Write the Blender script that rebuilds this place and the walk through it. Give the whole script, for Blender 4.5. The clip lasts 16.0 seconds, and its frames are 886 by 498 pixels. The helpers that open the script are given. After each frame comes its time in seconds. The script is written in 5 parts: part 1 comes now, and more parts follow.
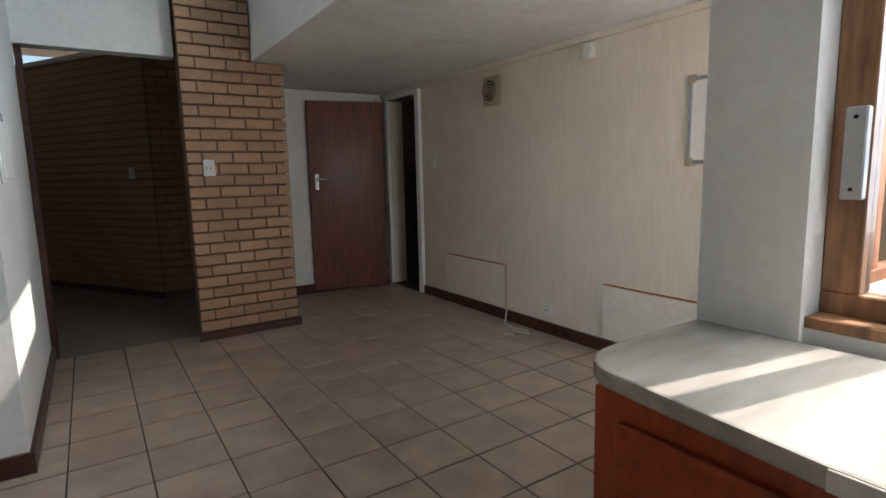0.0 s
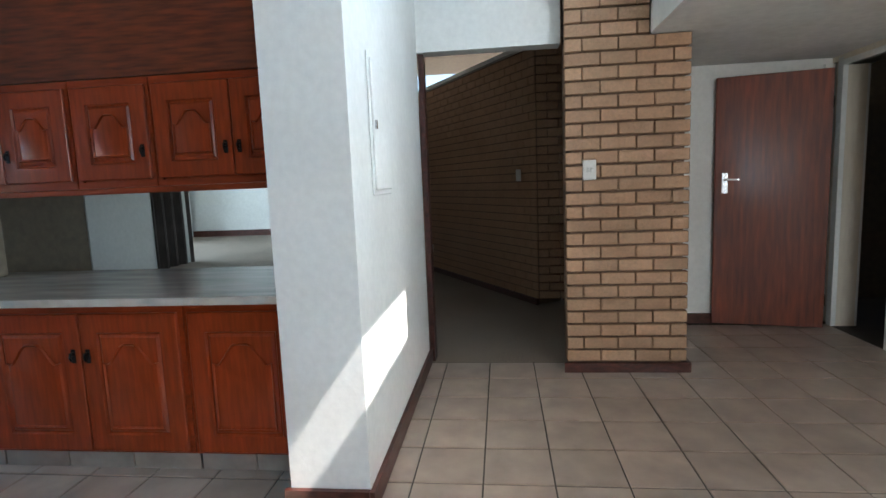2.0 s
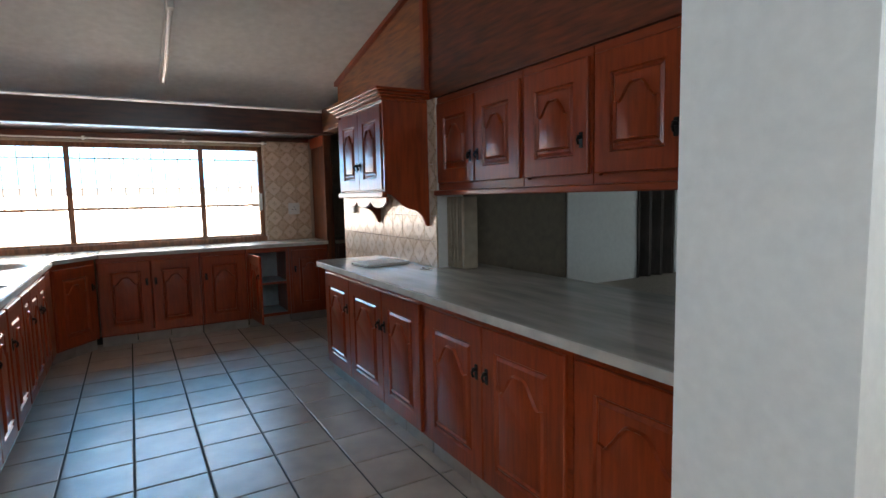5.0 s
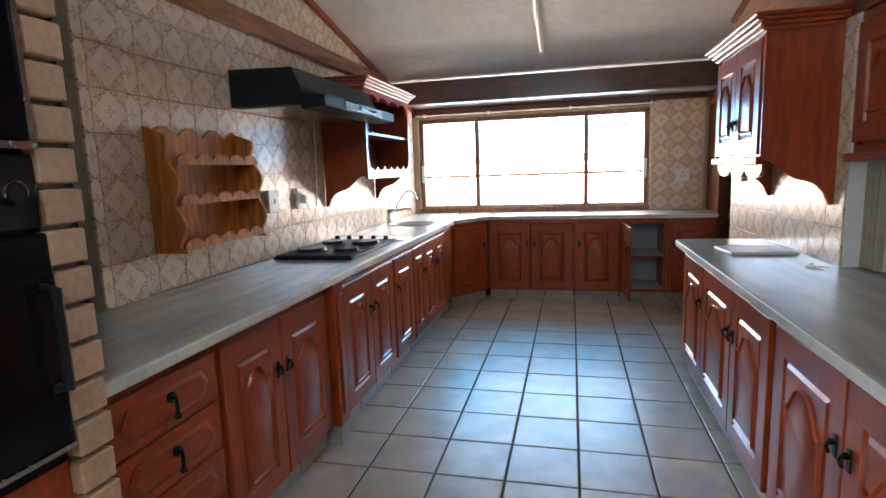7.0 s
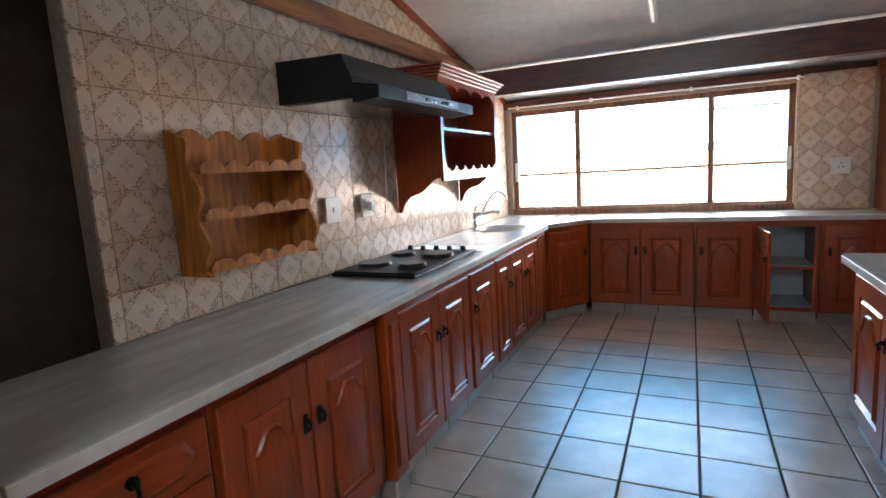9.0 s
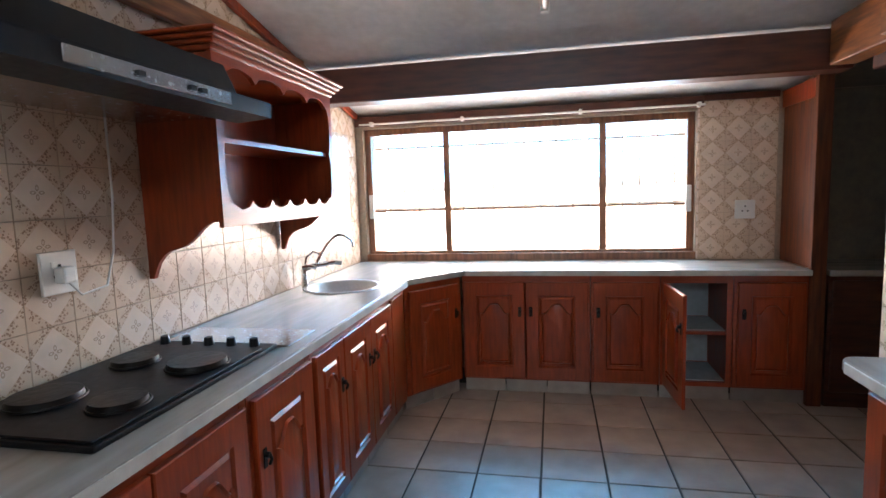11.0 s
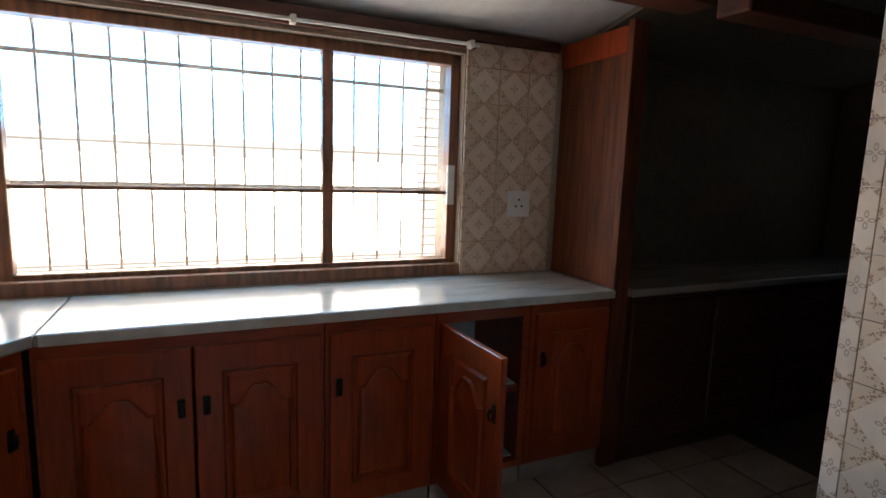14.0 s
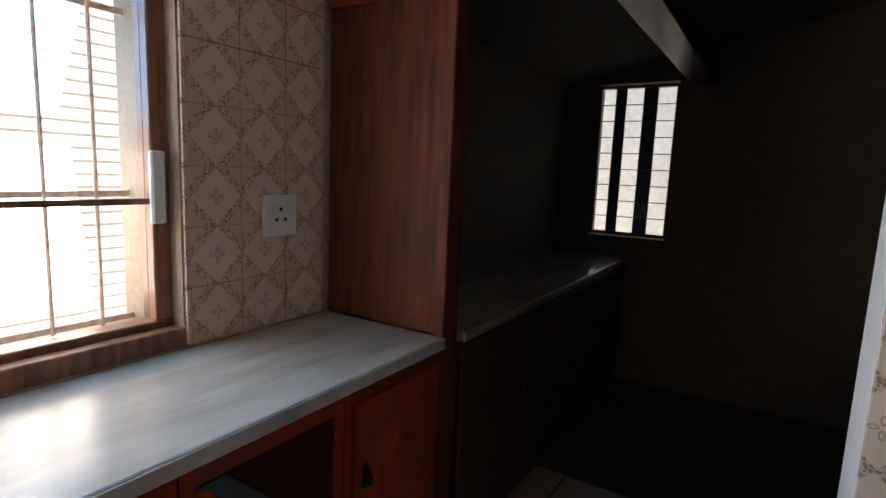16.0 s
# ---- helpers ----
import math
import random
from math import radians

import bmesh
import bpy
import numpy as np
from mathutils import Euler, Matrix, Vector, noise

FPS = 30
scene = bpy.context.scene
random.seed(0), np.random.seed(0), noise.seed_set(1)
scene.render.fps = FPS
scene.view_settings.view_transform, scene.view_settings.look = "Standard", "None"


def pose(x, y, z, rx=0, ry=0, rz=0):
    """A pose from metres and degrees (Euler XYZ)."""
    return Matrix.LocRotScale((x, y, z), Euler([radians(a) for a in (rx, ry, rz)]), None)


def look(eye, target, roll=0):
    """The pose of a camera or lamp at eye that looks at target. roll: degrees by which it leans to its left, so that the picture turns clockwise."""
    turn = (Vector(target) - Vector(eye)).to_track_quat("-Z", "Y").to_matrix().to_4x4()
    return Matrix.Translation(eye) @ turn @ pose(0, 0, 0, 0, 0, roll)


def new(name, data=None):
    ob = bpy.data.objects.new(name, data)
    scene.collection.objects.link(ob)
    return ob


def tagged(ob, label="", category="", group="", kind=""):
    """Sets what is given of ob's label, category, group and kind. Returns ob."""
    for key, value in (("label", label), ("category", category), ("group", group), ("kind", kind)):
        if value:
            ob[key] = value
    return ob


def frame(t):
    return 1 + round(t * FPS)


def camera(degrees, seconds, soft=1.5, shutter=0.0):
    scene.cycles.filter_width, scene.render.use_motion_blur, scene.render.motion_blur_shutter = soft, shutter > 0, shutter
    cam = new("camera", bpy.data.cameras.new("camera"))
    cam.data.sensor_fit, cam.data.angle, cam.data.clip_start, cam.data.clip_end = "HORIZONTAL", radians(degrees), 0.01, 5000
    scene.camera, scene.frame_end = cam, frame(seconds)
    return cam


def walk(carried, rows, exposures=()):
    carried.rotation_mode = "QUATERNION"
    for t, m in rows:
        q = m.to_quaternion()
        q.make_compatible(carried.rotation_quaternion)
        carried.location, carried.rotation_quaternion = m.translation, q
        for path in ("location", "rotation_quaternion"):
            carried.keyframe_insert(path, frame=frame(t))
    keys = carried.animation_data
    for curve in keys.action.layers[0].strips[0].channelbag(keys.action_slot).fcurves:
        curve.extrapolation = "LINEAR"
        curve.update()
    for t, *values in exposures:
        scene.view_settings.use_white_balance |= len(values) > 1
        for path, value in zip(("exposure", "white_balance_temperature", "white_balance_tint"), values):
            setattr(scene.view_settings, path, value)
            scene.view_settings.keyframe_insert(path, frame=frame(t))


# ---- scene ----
cam = camera(79.4, 16.0)
METRES, EYE, TILT, LEAN, TURN = 7.254, 1.2416, 0.0, 0.0, -33.4
ROWS = [
    (0.0, 0.0, 0.0, 0.0, -0.18, -8.07, 1.29),
    (0.5, -0.0011, 0.0263, 0.0004, 13.54, -8.45, 2.35),
    (1.0, -0.0052, 0.0584, 0.0023, 25.2, -8.29, 1.23),
    (1.5, -0.0193, 0.0893, 0.003, 34.9, -8.4, 1.78),
    (2.0, -0.0407, 0.1179, 0.0056, 39.53, -7.15, 2.29),
    (2.5, -0.0497, 0.1415, 0.0065, 49.21, -6.74, 2.84),
    (3.0, -0.0546, 0.1627, 0.0079, 58.77, -6.72, 2.66),
    (5.5, -0.1583, 0.2254, 0.0055, 101.25, -5.9, 1.45),
    (6.0, -0.1805, 0.2322, 0.0068, 110.4, -6.5, 2.1),
    (6.5, -0.1975, 0.2398, 0.0072, 123.7, -7.26, 2.28),
    (7.0, -0.2058, 0.2540, 0.0092, 136.76, -8.41, 1.97),
    (7.5, -0.2119, 0.2608, 0.0104, 145.46, -8.62, 2.91),
    (8.0, -0.2225, 0.2550, 0.011, 148.97, -8.69, 3.55),
    (10.5, -0.3609, 0.1199, 0.0155, 140.38, -6.72, 2.51),
    (11.0, -0.3944, 0.0956, 0.0174, 134.89, -6.15, 1.89),
    (11.5, -0.4243, 0.0684, 0.0151, 126.91, -5.97, 1.33),
    (12.0, -0.4523, 0.0391, 0.0127, 120.56, -6.89, 0.78),
    (12.5, -0.487, 0.0166, 0.012, 117.11, -6.89, 0.36),
    (13.0, -0.5148, -0.0045, 0.0111, 111.43, -7.2, -0.2),
    (13.5, -0.5467, -0.0341, 0.0123, 103.22, -8.16, -1.22),
    (14.0, -0.5806, -0.0494, 0.0116, 99.43, -8.23, -1.8),
    (14.5, -0.618, -0.0637, 0.0126, 91.83, -8.1, -2.69),
    (15.0, -0.6498, -0.0821, 0.0135, 84.05, -7.95, -0.94),
    (15.5, -0.6853, -0.0886, 0.0123, 75.02, -8.41, -1.37),
    (16.0, -0.7138, -0.0883, 0.0129, 65.73, -8.25, -2.4),
]
walk(cam, [(t, pose(0, 0, EYE, TILT, LEAN, TURN) @ pose(METRES * x, METRES * y, METRES * z, 90 + pitch, roll, yaw)) for t, x, y, z, yaw, pitch, roll in ROWS],
     exposures=[(0.0, 0.6, 6700, 12), (1.5, 1.35, 6250, 8), (2.2, 1.58, 6350, 9), (3.0, 1.65, 6350, 10), (5.5, 0.97, 6700, 11), (7.0, 1.85, 6700, 12), (8.0, 1.85, 6700, 12), (11.0, 1.85, 6500, 14), (12.5, 1.3, 6500, 11), (14.5, 0.55, 6500, 9), (16.0, 0.55, 6700, 12)])

# ---- world, sun, large lights ----
world = bpy.data.worlds.new("world")
scene.world = world
world.use_nodes = True
wn = world.node_tree
sky = wn.nodes.new("ShaderNodeTexSky")
sky.sky_type, sky.sun_disc = "NISHITA", False
SUN_DIR = Vector((-1.0, 0.19, -1.38)).normalized()
sky.sun_elevation = math.asin(-SUN_DIR.z)
sky.sun_rotation = math.atan2(-SUN_DIR.x, -SUN_DIR.y)
wn.links.new(sky.outputs["Color"], wn.nodes["Background"].inputs["Color"])
wn.nodes["Background"].inputs["Strength"].default_value = 0.13
sun = new("sun", bpy.data.lights.new("sun", "SUN"))
sun.data.energy, sun.data.angle, sun.data.color = 5.0, radians(0.5), (1.0, 0.96, 0.91)
sun.matrix_world = look((0, 0, 0), SUN_DIR)

U = 0.93  # plan units to metres


def at(x, y, z, rx=0, ry=0, rz=0):
    return pose(U * x, U * y, U * z, rx, ry, rz)


def sky_lamp(name, place, target, w, h, power, tone=(0.66, 0.85, 1.0)):
    """Sky light that comes in through one window opening."""
    l = bpy.data.lights.new(name, "AREA")
    l.shape, l.size, l.size_y, l.energy, l.color = "RECTANGLE", U * w, U * h, power, tone
    ob = new(name, l)
    ob.matrix_world = look(Vector(place) * U, Vector(target) * U)
    return ob


# sky above, sunlit yard below
KS = sky_lamp("kitchen_window_sky", (-6.9, 2.06, 1.77), (-3, 2.06, -0.6), 2.5, 0.5, 11.5, (0.09, 0.52, 1.0))
KS.data.spread = radians(125)
sky_lamp("kitchen_window_yard", (-6.9, 2.06, 1.22), (-3, 2.06, 2.0), 2.5, 0.5, 19, (1.0, 0.86, 0.74))
sky_lamp("side_window_light", (1.85, -0.5, 1.6), (0, 0.4, 0.2), 2.1, 1.3, 27.0, (0.60, 0.81, 1.0))
sky_lamp("clerestory_light", (1.42, 2.66, 2.88), (0.0, 2.66, 1.4), 2.0, 0.34, 11)
# fill for the dining nook, behind an unseen window added in its south wall
sky_lamp("nook_fill_light", (2.4, 0.60, 1.5), (2.3, 4.0, 1.0), 0.95, 1.1, 6.0, (1.0, 0.95, 0.90))
sky_lamp("lounge_window_light", (-5.4, 7.4, 1.8), (-2, 7.6, 1.2), 1.2, 1.4, 30)


# ---- materials ----
def mat(name, col, rough=0.6, metal=0.0, grain=8.0, amount=0.12, bump=0.1, stretch=(1, 1, 1), stain=0.0, stain_col=(0.1, 0.07, 0.05), coat=0.0, vary=0.0, spec=0.5):
    """Surface with grain, slow variation, stains and fine relief."""
    m = bpy.data.materials.new(name)
    m.use_nodes = True
    nt = m.node_tree
    N, L = nt.nodes, nt.links
    b = N["Principled BSDF"]
    tc = N.new("ShaderNodeTexCoord")
    mp = N.new("ShaderNodeMapping")
    mp.inputs["Scale"].default_value = stretch
    src = tc.outputs["Object"]
    if vary:
        oi = N.new("ShaderNodeObjectInfo")
        sc = N.new("ShaderNodeVectorMath")
        sc.operation = "SCALE"
        sc.inputs[0].default_value = (37.0, 91.0, 53.0)
        L.new(oi.outputs["Random"], sc.inputs["Scale"])
        ad = N.new("ShaderNodeVectorMath")
        L.new(src, ad.inputs[0])
        L.new(sc.outputs["Vector"], ad.inputs[1])
        src = ad.outputs["Vector"]
    L.new(src, mp.inputs["Vector"])
    n1 = N.new("ShaderNodeTexNoise")
    n1.inputs["Scale"].default_value, n1.inputs["Detail"].default_value = grain, 6
    L.new(mp.outputs["Vector"], n1.inputs["Vector"])
    n2 = N.new("ShaderNodeTexNoise")
    n2.inputs["Scale"].default_value, n2.inputs["Detail"].default_value = 1.3, 3
    L.new(src, n2.inputs["Vector"])
    r = N.new("ShaderNodeValToRGB")
    r.color_ramp.elements[0].position, r.color_ramp.elements[1].position = 0.3, 0.72
    lo = [max(c * (1 - amount * 2), 0) for c in col]
    hi = [min(c * (1 + amount), 1) for c in col]
    r.color_ramp.elements[0].color, r.color_ramp.elements[1].color = (*lo, 1), (*hi, 1)
    L.new(n1.outputs["Fac"], r.inputs["Fac"])
    out = r.outputs["Color"]
    mx = N.new("ShaderNodeMix")
    mx.data_type, mx.blend_type = "RGBA", "MULTIPLY"
    mx.inputs["Factor"].default_value = 0.35
    r2 = N.new("ShaderNodeValToRGB")
    r2.color_ramp.elements[0].position, r2.color_ramp.elements[1].position = 0.35, 0.65
    r2.color_ramp.elements[0].color = (0.72, 0.70, 0.68, 1)
    L.new(n2.outputs["Fac"], r2.inputs["Fac"])
    L.new(out, mx.inputs["A"])
    L.new(r2.outputs["Color"], mx.inputs["B"])
    out = mx.outputs["Result"]
    if stain:
        n3 = N.new("ShaderNodeTexNoise")
        n3.inputs["Scale"].default_value, n3.inputs["Detail"].default_value = 3.1, 8
        L.new(src, n3.inputs["Vector"])
        r3 = N.new("ShaderNodeValToRGB")
        r3.color_ramp.elements[0].position, r3.color_ramp.elements[1].position = 0.55, 0.75
        r3.color_ramp.elements[0].color, r3.color_ramp.elements[1].color = (0, 0, 0, 1), (stain, stain, stain, 1)
        L.new(n3.outputs["Fac"], r3.inputs["Fac"])
        m3 = N.new("ShaderNodeMix")
        m3.data_type = "RGBA"
        m3.inputs["B"].default_value = (*stain_col, 1)
        L.new(r3.outputs["Color"], m3.inputs["Factor"])
        L.new(out, m3.inputs["A"])
        out = m3.outputs["Result"]
    if vary:
        hs = N.new("ShaderNodeHueSaturation")
        mr = N.new("ShaderNodeMapRange")
        mr.inputs["To Min"].default_value, mr.inputs["To Max"].default_value = 1 - vary, 1 + vary
        L.new(oi.outputs["Random"], mr.inputs["Value"])
        L.new(mr.outputs["Result"], hs.inputs["Value"])
        L.new(out, hs.inputs["Color"])
        out = hs.outputs["Color"]
    L.new(out, b.inputs["Base Color"])
    mr2 = N.new("ShaderNodeMapRange")
    mr2.inputs["To Min"].default_value, mr2.inputs["To Max"].default_value = rough * 0.8, min(1, rough * 1.25)
    L.new(n1.outputs["Fac"], mr2.inputs["Value"])
    L.new(mr2.outputs["Result"], b.inputs["Roughness"])
    b.inputs["Metallic"].default_value = metal
    b.inputs["Coat Weight"].default_value = coat
    b.inputs["Coat Roughness"].default_value = 0.12
    b.inputs["Specular IOR Level"].default_value = spec
    if bump:
        bp = N.new("ShaderNodeBump")
        bp.inputs["Strength"].default_value, bp.inputs["Distance"].default_value = bump, 0.01
        L.new(n1.outputs["Fac"], bp.inputs["Height"])
        L.new(bp.outputs["Normal"], b.inputs["Normal"])
    return m


def patterned_tile(name):
    """Cream glazed tile: floral bands round a pale diamond with a four-petal flower, in object coordinates of each tile."""
    m = mat(name, (0.73, 0.585, 0.455), 0.22, grain=14, amount=0.05, bump=0.06, vary=0.05)
    nt = m.node_tree
    N, L = nt.nodes, nt.links
    b = N["Principled BSDF"]
    base = b.inputs["Base Color"].links[0].from_socket
    uv = N.new("ShaderNodeUVMap")
    sep = N.new("ShaderNodeSeparateXYZ")
    L.new(uv.outputs["UV"], sep.inputs["Vector"])

    def op(kind, a, c=None):
        n = N.new("ShaderNodeMath")
        n.operation = kind
        for i, v in enumerate((a, c)):
            if v is None:
                continue
            if isinstance(v, (int, float)):
                n.inputs[i].default_value = v
            else:
                L.new(v, n.inputs[i])
        return n.outputs[0]

    u, v = op("SUBTRACT", sep.outputs["X"], 0.5), op("SUBTRACT", sep.outputs["Y"], 0.5)
    au, av = op("ABSOLUTE", u), op("ABSOLUTE", v)
    dia = op("ADD", au, av)
    # sprigs of small leaves along the sides of the diamond
    sprig = N.new("ShaderNodeTexVoronoi")
    sprig.inputs["Scale"].default_value = 19
    L.new(uv.outputs["UV"], sprig.inputs["Vector"])
    leaf = op("LESS_THAN", sprig.outputs["Distance"], 0.42)
    band = op("LESS_THAN", op("ABSOLUTE", op("SUBTRACT", dia, 0.585)), 0.10)
    corner = op("GREATER_THAN", dia, 0.475)
    leaves = op("MULTIPLY", band, leaf)
    # open four-petal flower in the middle
    far, near_ = op("MAXIMUM", au, av), op("MINIMUM", au, av)
    pr = op("SQRT", op("ADD", op("POWER", op("SUBTRACT", far, 0.085), 2.0), op("POWER", op("MULTIPLY", near_, 1.7), 2.0)))
    petal = op("LESS_THAN", op("ABSOLUTE", op("SUBTRACT", pr, 0.045)), 0.017)
    ink = op("MAXIMUM", leaves, op("MULTIPLY", petal, 0.75))
    c1 = N.new("ShaderNodeMix")
    c1.data_type = "RGBA"
    c1.inputs["B"].default_value = (0.53, 0.37, 0.235, 1)
    L.new(op("MULTIPLY", corner, 0.48), c1.inputs["Factor"])
    L.new(base, c1.inputs["A"])
    c2 = N.new("ShaderNodeMix")
    c2.data_type = "RGBA"
    c2.inputs["B"].default_value = (0.20, 0.10, 0.055, 1)
    L.new(op("MULTIPLY", ink, 0.66), c2.inputs["Factor"])
    L.new(c1.outputs["Result"], c2.inputs["A"])
    L.new(c2.outputs["Result"], b.inputs["Base Color"])
    return m


WHITE = mat("white_plaster", (0.80, 0.80, 0.77), 0.75, grain=30, amount=0.03, bump=0.12)
CREAM = mat("cream_wallpaper", (0.74, 0.66, 0.54), 0.8, grain=40, amount=0.04, bump=0.15, stretch=(1, 1, 0.15))
CEIL = mat("ceiling_paint", (0.76, 0.76, 0.74), 0.8, grain=18, amount=0.05, bump=0.1, stain=0.25, stain_col=(0.42, 0.37, 0.30))
WOOD = mat("mahogany_varnish", (0.32, 0.047, 0.0095), 0.30, grain=9, amount=0.17, bump=0.05, stretch=(5, 5, 0.6), coat=0.18, spec=0.4)
WOODH = mat("mahogany_varnish_across", (0.32, 0.047, 0.0095), 0.30, grain=9, amount=0.17, bump=0.05, stretch=(0.6, 5, 5), coat=0.18, spec=0.4)
DOORWOOD = mat("door_veneer", (0.19, 0.040, 0.014), 0.52, grain=7, amount=0.25, bump=0.05, stretch=(6, 6, 0.5), coat=0.05)
PINE = mat("pine", (0.52, 0.175, 0.034), 0.62, grain=6, amount=0.3, bump=0.05, stretch=(6, 6, 0.7), stain=0.5, stain_col=(0.25, 0.08, 0.025), spec=0.22)
# cabinet wood with a darker colour, for the high board that bounced light misses
SHADED_BOARD = mat("shaded_board_wood", (0.19, 0.040, 0.011), 0.40, grain=9, amount=0.3, bump=0.04, stretch=(0.6, 5, 5), coat=0.12)
DARKWOOD = mat("dark_stained_wood_and_shade", (0.10, 0.026, 0.011), 0.42, grain=9, amount=0.25, bump=0.06, stretch=(4, 0.6, 4), coat=0.1)
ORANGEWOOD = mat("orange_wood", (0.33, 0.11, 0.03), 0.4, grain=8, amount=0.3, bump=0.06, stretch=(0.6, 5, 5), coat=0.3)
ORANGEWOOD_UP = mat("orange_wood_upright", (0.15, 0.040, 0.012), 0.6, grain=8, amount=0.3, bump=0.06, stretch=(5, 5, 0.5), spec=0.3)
# brown lightened so the kitchen frame shows the glare around its panes
FRAMEWOOD = mat("window_wood", (0.27, 0.11, 0.05), 0.45, grain=9, amount=0.3, bump=0.06, stretch=(4, 4, 0.6), coat=0.2)
COUNTER = mat("marbled_laminate", (0.41, 0.378, 0.335), 0.22, grain=3.4, amount=0.13, bump=0.015, stretch=(0.8, 4, 3), stain=0.45, stain_col=(0.27, 0.21, 0.16))
COUNTER_B = mat("marbled_laminate_window", (0.41, 0.378, 0.335), 0.22, grain=3.4, amount=0.13, bump=0.015, stretch=(4, 0.8, 3), stain=0.45, stain_col=(0.27, 0.21, 0.16))
FLOORTILE = mat("floor_tile", (0.39, 0.305, 0.25), 0.31, grain=6, amount=0.13, bump=0.05, vary=0.08, stain=0.3, stain_col=(0.33, 0.24, 0.185))
GROUT = mat("grout", (0.06, 0.048, 0.04), 0.9, grain=60, amount=0.2, bump=0.3)
WGROUT = mat("wall_grout", (0.40, 0.32, 0.24), 0.8, grain=60, amount=0.1, bump=0.2)
KICKTILE = mat("plinth_tile", (0.36, 0.31, 0.27), 0.35, grain=9, amount=0.12, bump=0.04, vary=0.08)
BRICK = mat("face_brick", (0.44, 0.268, 0.162), 0.85, grain=55, amount=0.09, bump=0.3, vary=0.13, stain=0.25, stain_col=(0.26, 0.13, 0.07))
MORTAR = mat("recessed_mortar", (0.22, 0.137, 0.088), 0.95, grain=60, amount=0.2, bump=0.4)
CARPET = mat("hall_carpet", (0.27, 0.22, 0.175), 0.95, grain=90, amount=0.2, bump=0.4)
SKIRT = mat("skirting_wood", (0.085, 0.022, 0.014), 0.4, grain=9, amount=0.3, bump=0.05, stretch=(2, 2, 6), coat=0.2)
BLACKIRON = mat("blackened_iron", (0.025, 0.022, 0.02), 0.4, 0.8, grain=40, amount=0.2, bump=0.2)
BLACK = mat("black_enamel", (0.010, 0.010, 0.011), 0.42, grain=40, amount=0.15, bump=0.02, spec=0.2)
OVENGLASS = mat("oven_glass", (0.006, 0.006, 0.007), 0.12, grain=20, amount=0.1, bump=0, spec=0.25)
STEEL = mat("steel", (0.55, 0.55, 0.55), 0.25, 1.0, grain=60, amount=0.06, bump=0.03)
SINKSTEEL = mat("satin_sink_steel", (0.64, 0.64, 0.63), 0.56, 1.0, grain=70, amount=0.06, bump=0.03)
CHROME = mat("chrome", (0.75, 0.75, 0.76), 0.10, 1.0, grain=30, amount=0.03, bump=0)
PLASTIC = mat("white_plastic", (0.74, 0.73, 0.69), 0.4, grain=30, amount=0.03, bump=0.02)
GREY = mat("grey_plastic", (0.42, 0.43, 0.43), 0.4, grain=30, amount=0.04, bump=0.02)
BEIGE = mat("beige_vinyl", (0.40, 0.33, 0.24), 0.6, grain=20, amount=0.08, bump=0.1)
SHELFBLUE = mat("pale_cabinet_lining", (0.42, 0.50, 0.53), 0.6, grain=20, amount=0.08, bump=0.05)
FAN = mat("beige_plastic", (0.42, 0.33, 0.22), 0.5, grain=20, amount=0.1, bump=0.05)
TUBE = mat("fluorescent_tube_off", (0.80, 0.80, 0.78), 0.25, grain=20, amount=0.02, bump=0)
# pale bar colour includes the glare of the overexposed window
BARS = mat("glare_pale_bar", (0.72, 0.58, 0.46), 0.55, grain=50, amount=0.2, bump=0.2)
YARD = mat("yard_paving", (0.62, 0.57, 0.50), 0.9, grain=12, amount=0.15, bump=0.3)
YARDWALL = mat("yard_wall_paint", (0.80, 0.77, 0.71), 0.85, grain=14, amount=0.08, bump=0.2)
LEAF = mat("leaf", (0.11, 0.17, 0.05), 0.6, grain=20, amount=0.3, bump=0.1)
BARK = mat("bark", (0.12, 0.08, 0.05), 0.9, grain=20, amount=0.3, bump=0.5)
ROOF = mat("roof_sheet", (0.30, 0.20, 0.16), 0.7, grain=12, amount=0.15, bump=0.2)
CURTAIN = mat("white_curtain", (0.75, 0.74, 0.72), 0.9, grain=30, amount=0.05, bump=0.1)
BAND = mat("curtain_band", (0.28, 0.20, 0.16), 0.9, grain=25, amount=0.4, bump=0.1)
# brown plaster; also puts shade into hall ceiling, gap wall, partition and closed rooms
DULL = mat("dull_brown_plaster_and_shade", (0.20, 0.16, 0.115), 0.85, grain=20, amount=0.1, bump=0.15)
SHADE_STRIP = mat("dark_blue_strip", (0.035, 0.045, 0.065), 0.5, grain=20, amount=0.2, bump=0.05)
VINYL = mat("grey_brown_vinyl", (0.10, 0.075, 0.062), 0.55, grain=12, amount=0.2, bump=0.1, stretch=(3, 3, 0.6))
SIDEFRAME = mat("pale_window_wood", (0.34, 0.165, 0.075), 0.42, grain=9, amount=0.3, bump=0.06, stretch=(4, 4, 0.6), coat=0.2)
PANEL = mat("cream_panel_paint", (0.82, 0.76, 0.66), 0.6, grain=30, amount=0.04, bump=0.06)
JOINT = mat("yard_wall_joint", (0.44, 0.38, 0.31), 0.95, grain=40, amount=0.15, bump=0.2)
WTILE = patterned_tile("patterned_wall_tile")
GLASS = bpy.data.materials.new("clear_glass")
GLASS.use_nodes = True
gb = GLASS.node_tree.nodes["Principled BSDF"]
gb.inputs["Base Color"].default_value = (1, 1, 1, 1)
gb.inputs["Transmission Weight"].default_value, gb.inputs["Roughness"].default_value, gb.inputs["IOR"].default_value = 1.0, 0.0, 1.45


